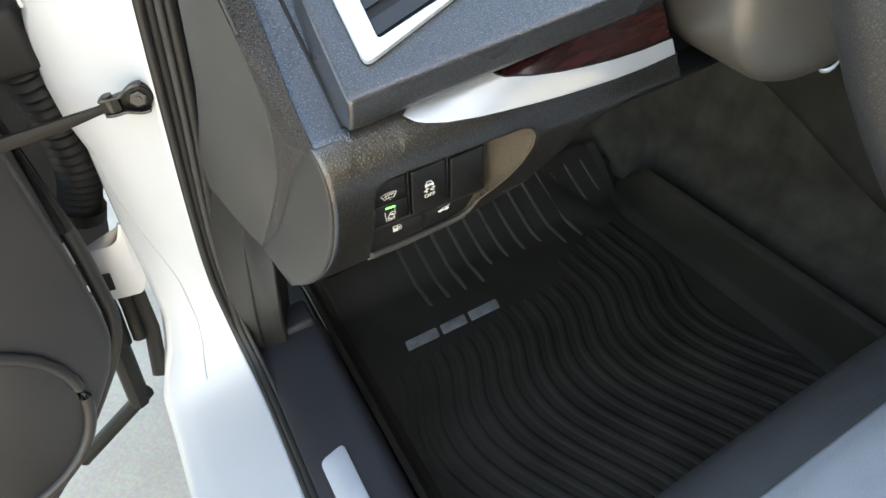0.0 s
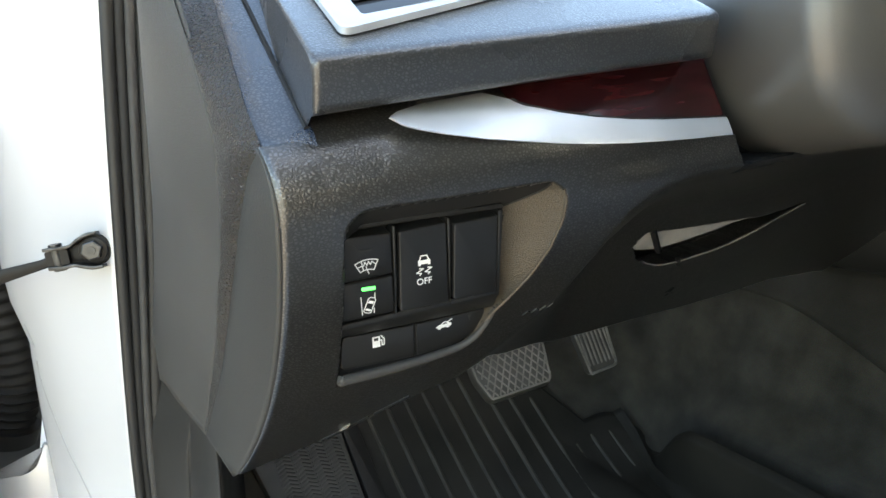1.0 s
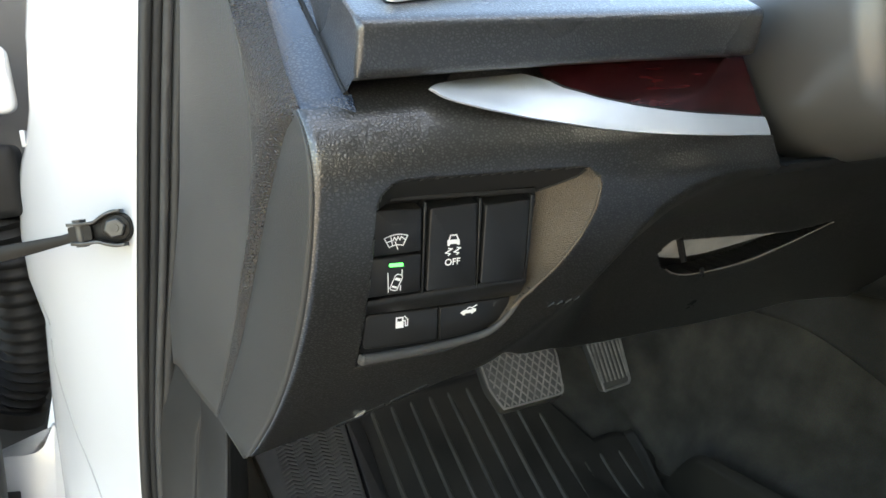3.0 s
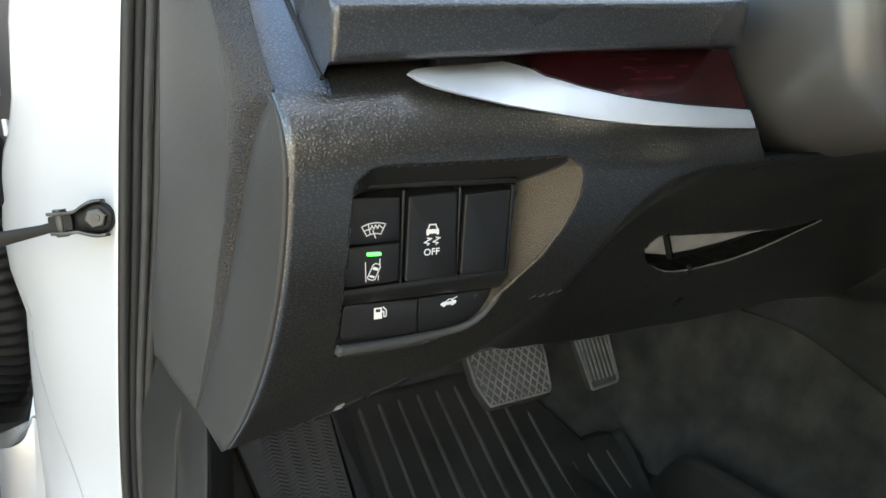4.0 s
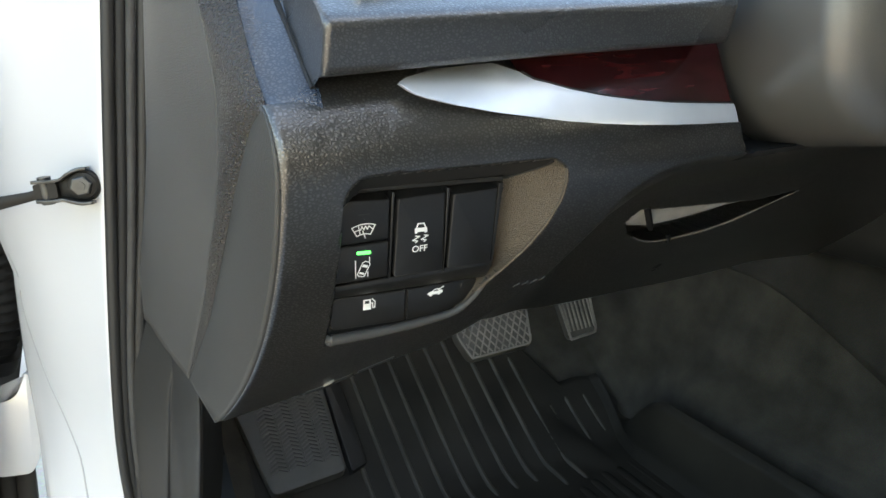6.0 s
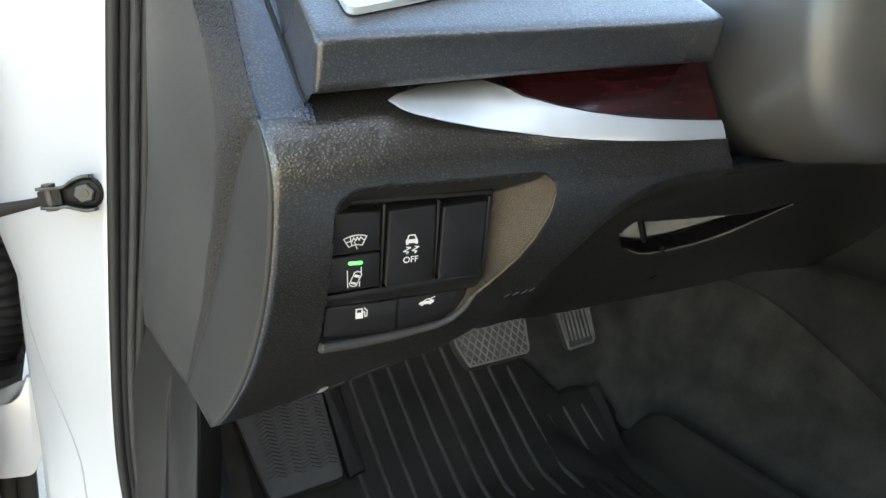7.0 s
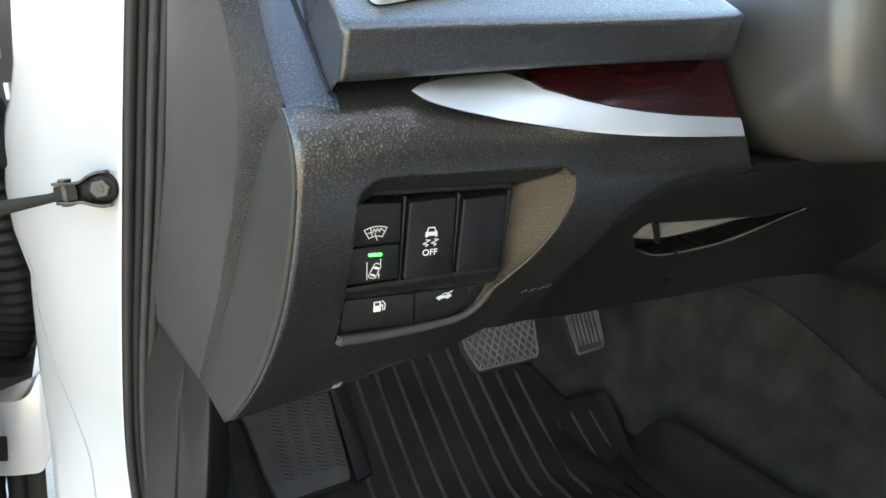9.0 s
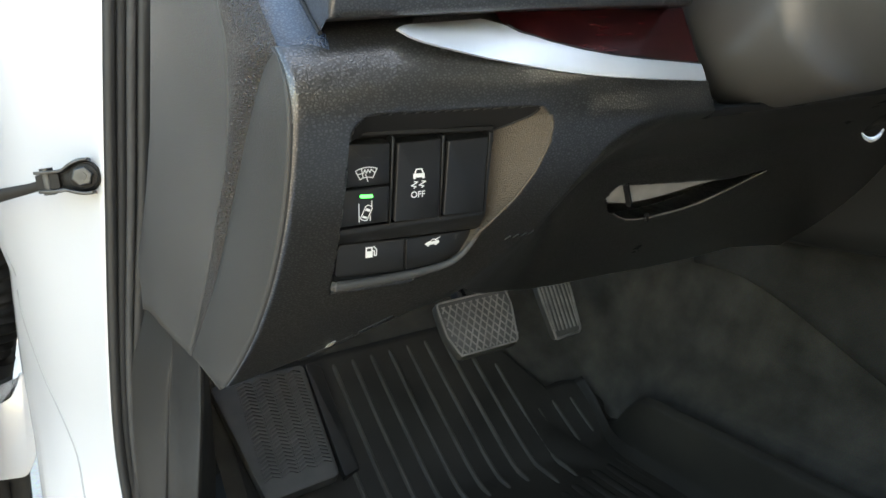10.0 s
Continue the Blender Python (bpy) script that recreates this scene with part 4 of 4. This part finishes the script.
def mat_point(u, s):
    pts = [(-0.138, 0.066), (-0.131, 0.064), (-0.119, 0.014), (-0.108, 0.002), (-0.095, 0.0), (0.35, 0.0), (0.372, 0.003), (0.381, 0.020), (0.387, 0.062), (0.391, 0.090), (0.398, 0.095), (0.405, 0.07)]
    x, dz = knots(u, range(12), [p[0] for p in pts]), knots(u, range(12), [p[1] for p in pts])
    y = -0.46 + s * (mat_end(x) + 0.46)
    if u <= 3:
        dz *= 1 - smooth01((y - 0.10) / 0.1)
    if u >= 7:
        dz *= 1 - smooth01((y - 0.02) / 0.13)
    if u >= 5:
        x += 0.03 * smooth01((y - 0.04) / 0.14) * min(1, u - 5)
    return (x, y, toe_z(y) + dz)


part("tray", thicken(grid(mat_point, steps(0, 11, 78), steps(0, 1, 90)), 0.004), M_MAT, floor_mat, smooth=50)


def wave(x, y):
    """Sideways swing of the ribs behind the heel area."""
    return 0.035 * math.sin((y + 0.06) * 13.0) * smooth01((0.0 - y) / 0.15)


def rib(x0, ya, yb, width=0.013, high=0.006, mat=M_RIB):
    """One moulded rib along the mat."""
    n = max(6, int(abs(yb - ya) / 0.012))
    bm = bmesh.new()
    rows = []
    for y in steps(ya, yb, n):
        x = x0 + wave(x0, y)
        z = toe_z(y)
        e = smooth01(min(y - ya, yb - y) / 0.02)
        rows.append([bm.verts.new((x + a * width / 2, y, z + 0.0003 + h * high * e)) for a, h in ((-1, -0.1), (-0.62, 0.62), (-0.25, 0.95), (0.25, 0.95), (0.62, 0.62), (1, -0.1))])
    for a, b in zip(rows, rows[1:]):
        for i in range(5):
            bm.faces.new((a[i], a[i + 1], b[i + 1], b[i]))
    bmesh.ops.recalc_face_normals(bm, faces=bm.faces)
    return part("rib", bm, mat, floor_mat, smooth=80)


# Front ribs carry the painted highlight; the rear ones keep the mat's colour.
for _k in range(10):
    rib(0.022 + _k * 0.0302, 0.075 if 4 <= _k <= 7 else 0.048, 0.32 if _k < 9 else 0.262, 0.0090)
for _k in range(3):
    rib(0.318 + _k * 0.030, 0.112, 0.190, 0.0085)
for _k in range(21):
    rib(-0.080 + _k * 0.0222, -0.44, -0.020 if _k < 8 else (-0.005 if _k < 14 else 0.035 + 0.007 * (_k - 14)), 0.0175, 0.0040, M_MAT)

# emblem: plain bars in place of the lettering
for _u0, _u1 in ((-0.046, 0.004), (0.010, 0.050), (0.056, 0.104)):
    part("emblem_bar", prism(rounded([(_u0, -0.009), (_u1, -0.009), (_u1 + 0.003, 0.010), (_u0 + 0.003, 0.010)], 0.003), lambda u, v, w: (u, v, 0.2832 + w), 0.004, 0.0006), M_EMBLEM, floor_mat,
         "pale grey emblem bar", smooth=40)
part("heel_pad", prism(rounded([(0.168, 0.022), (0.250, 0.026), (0.247, 0.074), (0.175, 0.068)], 0.01), lambda u, v, w: (u, v, 0.2818 + w), 0.003, 0.0006), M_GAP_SHADE, floor_mat, smooth=40)

footrest = thing("footrest", "black rubber footrest with chevron tread", "footrest", CAR)


def rest_to(u, v, w):
    """Footrest plane: u across, v up the slope."""
    return (u, 0.168 + v * 0.76 - w * 0.65, 0.338 + v * 0.65 + w * 0.76)


part("pad", prism(rounded([(-0.098, -0.014), (-0.002, -0.010), (0.002, 0.16), (-0.128, 0.16)], 0.01), lambda u, v, w: rest_to(u, v, w + 0.006), 0.02, 0.003), M_PEDAL, footrest, smooth=40)
for _c in range(4):
    for _r in range(26):
        _u, _v = -0.094 + _c * 0.0225, 0.010 + _r * 0.0055
        part("chevron", prism([(_u, _v), (_u + 0.010, _v + 0.005), (_u + 0.020, _v), (_u + 0.020, _v + 0.0024), (_u + 0.010, _v + 0.0074), (_u, _v + 0.0018)],
                              lambda u, v, w: rest_to(u, v, 0.0090 + w), 0.0040), M_REST, footrest)

part("side_wall", prism(rounded([(0.004, -0.012), (0.030, -0.004), (0.028, 0.16), (0.004, 0.16)], 0.004), lambda u, v, w: rest_to(u, v, w + 0.001 - 0.012 * smooth01((u - 0.004) / 0.03)), 0.02, 0.002), M_KICK, footrest, smooth=40)

# pedals
brake = thing("brake_pedal", "wide black rubber brake pedal with worn diamond tread", "pedal", CAR)


def brake_to(u, v, w):
    """Brake pad plane: u across from the centre, v up."""
    return (0.179 + u, 0.066 + (v + 0.03) * 0.62 - w * 0.78, 0.489 + (v + 0.03) * 0.78 + w * 0.62)


part("pad", prism(rounded([(-0.041, -0.031), (0.044, -0.031), (0.056, 0.02), (0.056, 0.045), (-0.048, 0.045), (-0.050, 0.0)], 0.008), brake_to, 0.014, 0.004), M_PEDAL, brake, smooth=40)
_ridges = bmesh.new()
for _k in range(-9, 13):
    for _sl in (0.62, -0.62):
        _c0 = _k * 0.0098
        _seg = []
        for _v in steps(-0.027, 0.037, 24):
            _u = _c0 + _sl * (_v + 0.03) - (0.02 if _sl > 0 else -0.02)
            if abs(_u - 0.003) < 0.042 + 0.12 * min(0.04, _v + 0.03):
                _seg.append(brake_to(_u, _v, 0.0012))
        if len(_seg) > 2:
            _t = tube([_seg[0], _seg[-1]], 0.0011, 5)
            _m = bpy.data.meshes.new("r")
            _t.to_mesh(_m)
            _t.free()
            _ridges.from_mesh(_m)
            bpy.data.meshes.remove(_m)
part("tread", _ridges, M_PEDALRIB, brake, "worn pale diamond tread")
part("rim", tube([brake_to(u, v, 0.0008) for u, v in rounded([(-0.039, -0.029), (0.042, -0.029), (0.054, 0.02), (0.054, 0.043), (-0.046, 0.043), (-0.048, 0.0), (-0.039, -0.029)], 0.006)], 0.0013, 6), M_PEDALRIB, brake)
part("arm", tube([brake_to(0.0, 0.0, -0.015), (0.18, 0.16, 0.56), (0.18, 0.18, 0.80)], 0.011, 8, flat=0.5), M_DARKSTEEL, brake, smooth=60)

gas = thing("accelerator_pedal", "black accelerator pedal with vertical ridges", "pedal", CAR)


def gas_to(u, v, w):
    return (0.329 + u, 0.106 + (v + 0.005) * 0.42 - w * 0.90, 0.458 + (v + 0.005) * 0.90 + w * 0.42)


part("pad", prism(rounded([(-0.022, -0.005), (0.022, -0.003), (0.026, 0.06), (0.024, 0.11), (-0.026, 0.11), (-0.027, 0.06)], 0.008), gas_to, 0.012, 0.003), M_PEDAL, gas, smooth=40)
for _k in range(7):
    _u = -0.0195 + _k * 0.0065
    part("ridge", tube([gas_to(_u, 0.006, 0.0008), gas_to(_u - 0.001, 0.10, 0.0008)], 0.0016, 6), M_PEDALRIB, gas)
part("rim", tube([gas_to(u, v, 0.0004) for u, v in rounded([(-0.021, -0.004), (0.021, -0.002), (0.025, 0.06), (0.023, 0.108), (-0.025, 0.108), (-0.026, 0.06), (-0.021, -0.004)], 0.007)], 0.0018, 6), M_PEDALRIB, gas)
part("arm", tube([gas_to(0.0, 0.10, -0.012), (0.329, 0.20, 0.64), (0.329, 0.24, 0.80)], 0.010, 8, flat=0.6), M_DARKSTEEL, gas, smooth=60)

# centre console side and the panel under the dash
console = thing("centre_console", "dark plastic centre console with a carpeted lower side", "console", CAR)


def console_point(u, y):
    x = 0.50 + 0.03 * math.sin(u * 2.5) + 0.05 * max(0, y + 0.1)
    zz = 0.54 + (0.84 - 0.54) * u - 0.12 * smooth01((-y) / 0.35) * (1 - u)
    return (x, y, zz)


def console_joint(y):
    """Where the plastic upper side of the console meets the carpeted lower side."""
    k = 0.12 * smooth01(-y / 0.35)
    return (0.049 + k) / (0.3 + k)


part("carpet_side", thicken(grid(lambda u, y: console_point(u * console_joint(y), y), steps(0, 1, 10), steps(-0.8, 0.05, 30)), 0.004), M_TUNNEL, console, "charcoal carpet on the lower side", smooth=60)
part("side_panel", thicken(grid(lambda u, y: (lambda p: (p[0] - 0.002, p[1], p[2]))(console_point(console_joint(y) + 0.008 + u * (0.992 - console_joint(y)), y)), steps(0, 1, 10), steps(-0.8, 0.05, 30)), 0.004), M_KICK, console, "dark plastic upper side", smooth=60)
part("joint", tube([(lambda p: (p[0] - 0.001, p[1], p[2]))(console_point(console_joint(y) + 0.004, y)) for y in steps(-0.8, 0.05, 40)], 0.0018, 6), M_GAP_SHADE, console, smooth=80)
part("edge_trim", tube([console_point(1, y) for y in steps(-0.8, 0.05, 20)], 0.012, 8), M_KICK, console, "dark plastic edge trim", smooth=60)

# ---- steering column and wheel ----
column = thing("steering_column", "grey plastic steering column cover", "steering column")


def column_point(a, s):
    t = 2 * math.pi * a / 48
    y = 0.56 - min(1.0, s) * 0.175
    q = max(0.02, math.sqrt(max(0.0, 1 - max(0.0, (s - 0.86) / 0.14) ** 2)))
    hx, hz = (0.072 + 0.004 * s) * q, (0.060 + 0.006 * s) * q
    cx, sx = math.cos(t), math.sin(t)
    k = 2.7 if sx > 0 else 2.4
    px = hx * math.copysign(abs(cx) ** (2 / k), cx)
    pz = hz * math.copysign(abs(sx) ** (2 / k), sx)
    return (0.411 + 0.03 * (0.5 - s) + px * (1 - 0.03 * (pz < 0) * abs(pz) / hz), y + 0.1 * px, 0.828 + 0.03 * s + pz)


bm = grid(column_point, range(48), [0, 0.3, 0.6, 0.85, 0.90, 0.94, 0.97, 0.985, 0.995, 1.0], closed_u=True)
part("cover", bm, M_COLUMN, column, smooth=60)
_arcpts = [(0.456 + 0.011 * math.cos(a), 0.448, 0.766 + 0.011 * math.sin(a)) for a in steps(-2.6, -0.5, 12)]
part("bright_ring", tube(_arcpts, lambda q: 0.0005 + 0.0012 * math.sin(math.pi * q), 8), M_SILVER, column, "small bright crescent of a trim ring", smooth=80)
wheel = thing("steering_wheel", "black leather steering wheel", "steering wheel", pose(0.424, 0.250, 0.930, 65, 0, 5.7))
part("rim", tube([(0.185 * math.cos(a), 0.185 * math.sin(a), 0) for a in steps(0, 2 * math.pi, 73)], 0.015, 14, caps=False), M_LEATHER, wheel, smooth=80)
part("hub", box(-0.06, 0.06, -0.06, 0.06, -0.06, 0.01, 0.02, 4), M_COLUMN, wheel, smooth=60)
part("spoke", box(0.05, 0.178, -0.02, 0.02, -0.014, 0.002, 0.006), M_COLUMN, wheel, smooth=60)
part("spoke", box(-0.178, -0.05, -0.02, 0.02, -0.014, 0.002, 0.006), M_COLUMN, wheel, smooth=60)
part("spoke", box(-0.02, 0.02, -0.178, -0.05, -0.014, 0.002, 0.006), M_COLUMN, wheel, smooth=60)

# ---- driver's seat ----
seat = thing("driver_seat", "black leather driver seat with a perforated front edge", "car seat", CAR)


def cushion(profile, rows):
    """A stretch of the cushion: a side profile swept across the seat, with rounded shoulders at both sides."""
    pts = spline(profile, rows)

    def at(u, k):
        y, z = pts[int(k)]
        e = max(0.0, abs(u) - 0.72) / 0.28
        return (0.205 + 0.275 * u, y - 0.06 * e ** 3 + 0.018 * u, z - 0.05 * e ** 2.5 + 0.006 * math.cos(2.2 * u))
    return grid(at, steps(-1, 1, 48), range(rows))


part("cushion_front", cushion([(-0.47, 0.25), (-0.425, 0.33), (-0.416, 0.38), (-0.418, 0.42), (-0.427, 0.448), (-0.440, 0.464), (-0.462, 0.479), (-0.492, 0.4915)], 36), M_PERF, seat, "perforated leather front edge", smooth=80)
part("seat_panel", cushion([(-0.4915, 0.4905), (-0.497, 0.4945), (-0.52, 0.501), (-0.60, 0.508), (-0.80, 0.495), (-1.02, 0.470)], 30), M_SEAT, seat, "smooth dark leather seat centre, painted pale for sky glare", smooth=80)
# Backrest stands out of view; added to hold back light from the rear.
part("backrest", box(-0.02, 0.50, -1.16, -0.98, 0.45, 1.15, 0.05, 4), M_LEATHER, seat, smooth=60)
part("base", box(0.05, 0.46, -0.95, -0.42, 0.20, 0.36, 0.01), M_KICK, seat)

# ---- front door, standing open ----
DOOR = CAR @ pose(-0.345, 0.10, 0, 0, 0, -75)
door = thing("front_door", "open white front door with dark grey plastic lining", "car door", DOOR)


def door_to(a, z, w):
    """Door plane: a along the door from its hinge end, w out of the lining."""
    return (0.09 + w, -a, z)


DOOR_EDGE = [(0.036, 1.0), (0.036, 0.60), (0.043, 0.50), (0.066, 0.458), (0.11, 0.41), (0.184, 0.339), (0.30, 0.29), (1.0, 0.27), (1.0, 1.0)]
part("lining", prism(rounded(DOOR_EDGE, 0.03), door_to, 0.03, 0.008, 3), M_DOOR, door, smooth=50)
part("shell", prism(rounded([(0.062, 1.0), (0.062, 0.62), (0.070, 0.52), (0.10, 0.46), (0.21, 0.36), (0.32, 0.305), (1.02, 0.285), (1.02, 1.0)], 0.03),
                    lambda a, z, w: door_to(a, z, w - 0.034), 0.085, 0.006, 3), M_WHITE, door, smooth=50)
part("edge_seal", tube([door_to(a - 0.012, z, -0.03) for a, z in rounded(DOOR_EDGE[:7], 0.03)], 0.009, 10), M_SEAL, door, smooth=80)
_ring = [(0.205 + 0.105 * math.cos(a), 0.470 + 0.105 * math.sin(a)) for a in steps(math.pi / 2, 2.5 * math.pi, 49)]
part("speaker_ring", tube([door_to(a, z, 0.004) for a, z in _ring], 0.007, 10, caps=False), M_DOOR, door, smooth=80)
part("speaker_grille", prism([(0.205 + (a - 0.205) * 0.95, 0.47 + (z - 0.47) * 0.95) for a, z in _ring[:-1]], lambda a, z, w: door_to(a, z, 0.004 + w), 0.004, 0.001), M_DOOR, door, smooth=40)
part("armrest", prism(rounded([(0.14, 0.70), (0.9, 0.66), (0.9, 0.74), (0.2, 0.76)], 0.03), lambda a, z, w: door_to(a, z, 0.05 + w), 0.06, 0.015, 4), M_LEATHER, door, smooth=50)

fender_liner = thing("fender_liner", "black plastic inner fender behind the door hinges", "fender liner", CAR)
part("wall", prism([(-0.20, 1.30), (-0.25, 0.95), (-0.30, 0.70), (-0.31, 0.62), (-0.36, 0.45), (-0.62, 0.45), (-0.62, 1.30)], lambda u, v, w: (u, 0.20 - w, v), 0.01), M_LINER, fender_liner)
part("rib", tube([(-0.378, 0.14, 0.47), (-0.390, 0.14, 0.42), (-0.410, 0.14, 0.278)], 0.021, 8, flat=0.7), M_RUBBER, fender_liner, smooth=60)
part("lower_lip", tube([(-0.395, 0.135, 0.290), (-0.415, 0.14, 0.275), (-0.52, 0.14, 0.215)], 0.011, 8), M_RUBBER, fender_liner, smooth=60)
part("edge_strip", tube([(-0.335, 0.118, 0.486), (-0.337, 0.115, 0.46), (-0.342, 0.11, 0.41), (-0.358, 0.085, 0.352)], 0.012, 8, flat=0.6), M_RUBBER, fender_liner, smooth=60)

for _x in (-0.350, -0.372):
    part("hose", tube([(_x, 0.125, 0.50), (_x - 0.003, 0.122, 0.45), (_x - 0.010, 0.115, 0.40)], 0.0105, 10), M_RUBBER, fender_liner, "black rubber hose below the hinge", smooth=80)


def hinge(lower):
    """The hinge leaf bolted to the pillar: a bent plate with a web, two knuckles and the pin."""
    ob = thing("hinge_assembly", "white painted steel door hinge on the pillar", "hinge", CAR, group="hinges of the front door")
    if lower:
        outer = rounded([(-0.375, 0.4880), (-0.348, 0.4806), (-0.3265, 0.4770), (-0.3145, 0.4960), (-0.3105, 0.5780), (-0.3138, 0.5806), (-0.3180, 0.5734), (-0.3238, 0.5614), (-0.3342, 0.5570), (-0.375, 0.5640)],
                        [0.002, 0.004, 0.006, 0.01, 0.002, 0.002, 0.006, 0.008, 0.01, 0.002])
        part("leaf", prism(outer, lambda u, v, w: (u, 0.095 - w, v), 0.006, 0.0012), M_WHITE, ob, smooth=30)
        # Near-black plate laid on the leaf; the opening's darkness is painted, not cut.
        part("window", prism(rounded([(-0.366, 0.5050), (-0.3510, 0.5010), (-0.3475, 0.5262), (-0.366, 0.5300)], 0.002), lambda u, v, w: (u, 0.0885 - w, v), 0.001), M_GAP_SHADE, ob, "dark plate painted as the slot through the hinge leaf")
        lo, hi = 0.470, 0.575
    else:
        part("leaf", prism(rounded([(-0.400, 0.8640), (-0.2935, 0.8640), (-0.2945, 0.9225), (-0.400, 0.9245)], [0.004, 0.012, 0.008, 0.004]), lambda u, v, w: (u, 0.102 - w, v), 0.016, 0.003, 3), M_WHITE, ob, smooth=40)
        lo, hi = 0.858, 0.930
    for z in (lo, hi - 0.022):
        part("knuckle", box(-0.404, -0.372, 0.088, 0.112, z, z + 0.022, 0.004, 3), M_WHITE, ob, smooth=50)
    part("pin", tube([(-0.388, 0.100, lo - 0.006), (-0.388, 0.100, hi + 0.006)], 0.0055, 12), M_METAL, ob, smooth=60)


hinge(True)
hinge(False)

strap = thing("check_strap", "black steel door check strap bolted to the pillar", "door check", CAR)
_c = Vector((-0.2269, -0.033, 0.7662))
_nrm = Vector((-0.22, -0.97, 0.10)).normalized()
_alo = Vector((0.975, -0.22, 0.0)).normalized()


def strap_to(u, v, w):
    return _c + _alo * u + Vector((0, 0, v)) + _nrm * w


def flange(line, thick):
    """A bent strip standing off the bracket, given by its middle line."""
    up = spline(line, 24)
    return prism([(u, v + thick / 2) for u, v in up] + [(u, v - thick / 2) for u, v in reversed(up)], lambda u, v, w: strap_to(u, v, 0.012 + w), 0.012, 0.0004)


part("bracket", prism([(-0.031, 0.004), (-0.030, -0.009), (-0.014, -0.0095)] + _arc(0.0, 0.0, 0.0122, -120, 120, 22) + [(-0.014, 0.0058)], lambda u, v, w: strap_to(u, v, 0.003 + w), 0.010, 0.0015), M_DARKSTEEL, strap, smooth=40)
part("upper_flange", flange([(0.006, 0.0128), (-0.001, 0.0126), (-0.008, 0.0098), (-0.014, 0.0062), (-0.022, 0.0056), (-0.033, 0.0060)], 0.0024), M_STRAP, strap, "worn steel flange", smooth=40)
part("lower_flange", flange([(0.006, -0.0130), (-0.001, -0.0132), (-0.008, -0.0112), (-0.014, -0.0090), (-0.022, -0.0094), (-0.032, -0.0084)], 0.0026), M_STRAP, strap, "worn steel flange", smooth=40)
part("washer", prism([(0.0104 * math.cos(a), 0.0104 * math.sin(a)) for a in steps(0, 2 * math.pi, 25)[:-1]], lambda u, v, w: strap_to(u, v, 0.0060 + w), 0.003, 0.0008), M_DARKSTEEL, strap, smooth=40)
part("bolt", prism([(0.0079 * math.cos(a), 0.0079 * math.sin(a)) for a in steps(0.15, 0.15 + 2 * math.pi, 7)[:-1]], lambda u, v, w: strap_to(u, v, 0.0115 + w), 0.007, 0.0012), M_METAL, strap, "zinc hexagon bolt")
part("bolt_point", prism([(0.0034 * math.cos(a), 0.0034 * math.sin(a)) for a in steps(0, 2 * math.pi, 13)[:-1]], lambda u, v, w: strap_to(u, v, 0.0124 + w), 0.002), M_STRAP, strap)
part("spacer", prism(rounded([(-0.033, -0.0072), (-0.017, -0.0072), (-0.017, 0.0044), (-0.033, 0.0044)], 0.002), lambda u, v, w: strap_to(u, v, 0.009 + w), 0.012), M_DARKSTEEL, strap, smooth=40)
part("pivot", tube([strap_to(-0.0255, -0.0112, 0.005), strap_to(-0.0255, 0.0092, 0.005)], 0.0048, 14), M_STRAP, strap, "steel pivot pin", smooth=60)
part("arm", prism([(-0.024, -0.0055), (-0.024, 0.0022), (-0.040, -0.0010), (-0.075, -0.0035), (-0.20, -0.0125), (-0.20, -0.0265), (-0.075, -0.0150), (-0.040, -0.0085)], lambda u, v, w: strap_to(u, v, 0.004 + w + 0.02 * (u + 0.03)), 0.007, 0.001), M_DARKSTEEL, strap, smooth=40)

boot = thing("wiring_boot", "black corrugated rubber wiring boot between door and pillar", "rubber boot", CAR)
part("plug", box(-0.362, -0.300, 0.082, 0.140, 0.775, 0.838, 0.008, 3), M_RUBBER, boot, smooth=50)
part("collar", tube([(-0.346, 0.149, 0.592), (-0.352, 0.151, 0.578)], 0.029, 16), M_RUBBER, boot, smooth=50)
part("bellows", tube(spline([(-0.325, 0.11, 0.80), (-0.322, 0.125, 0.72), (-0.328, 0.14, 0.64), (-0.350, 0.15, 0.585)], 80), lambda q: 0.022 + 0.003 * math.sin(q * 2 * math.pi * 20), 16), M_RUBBER, boot, smooth=80)
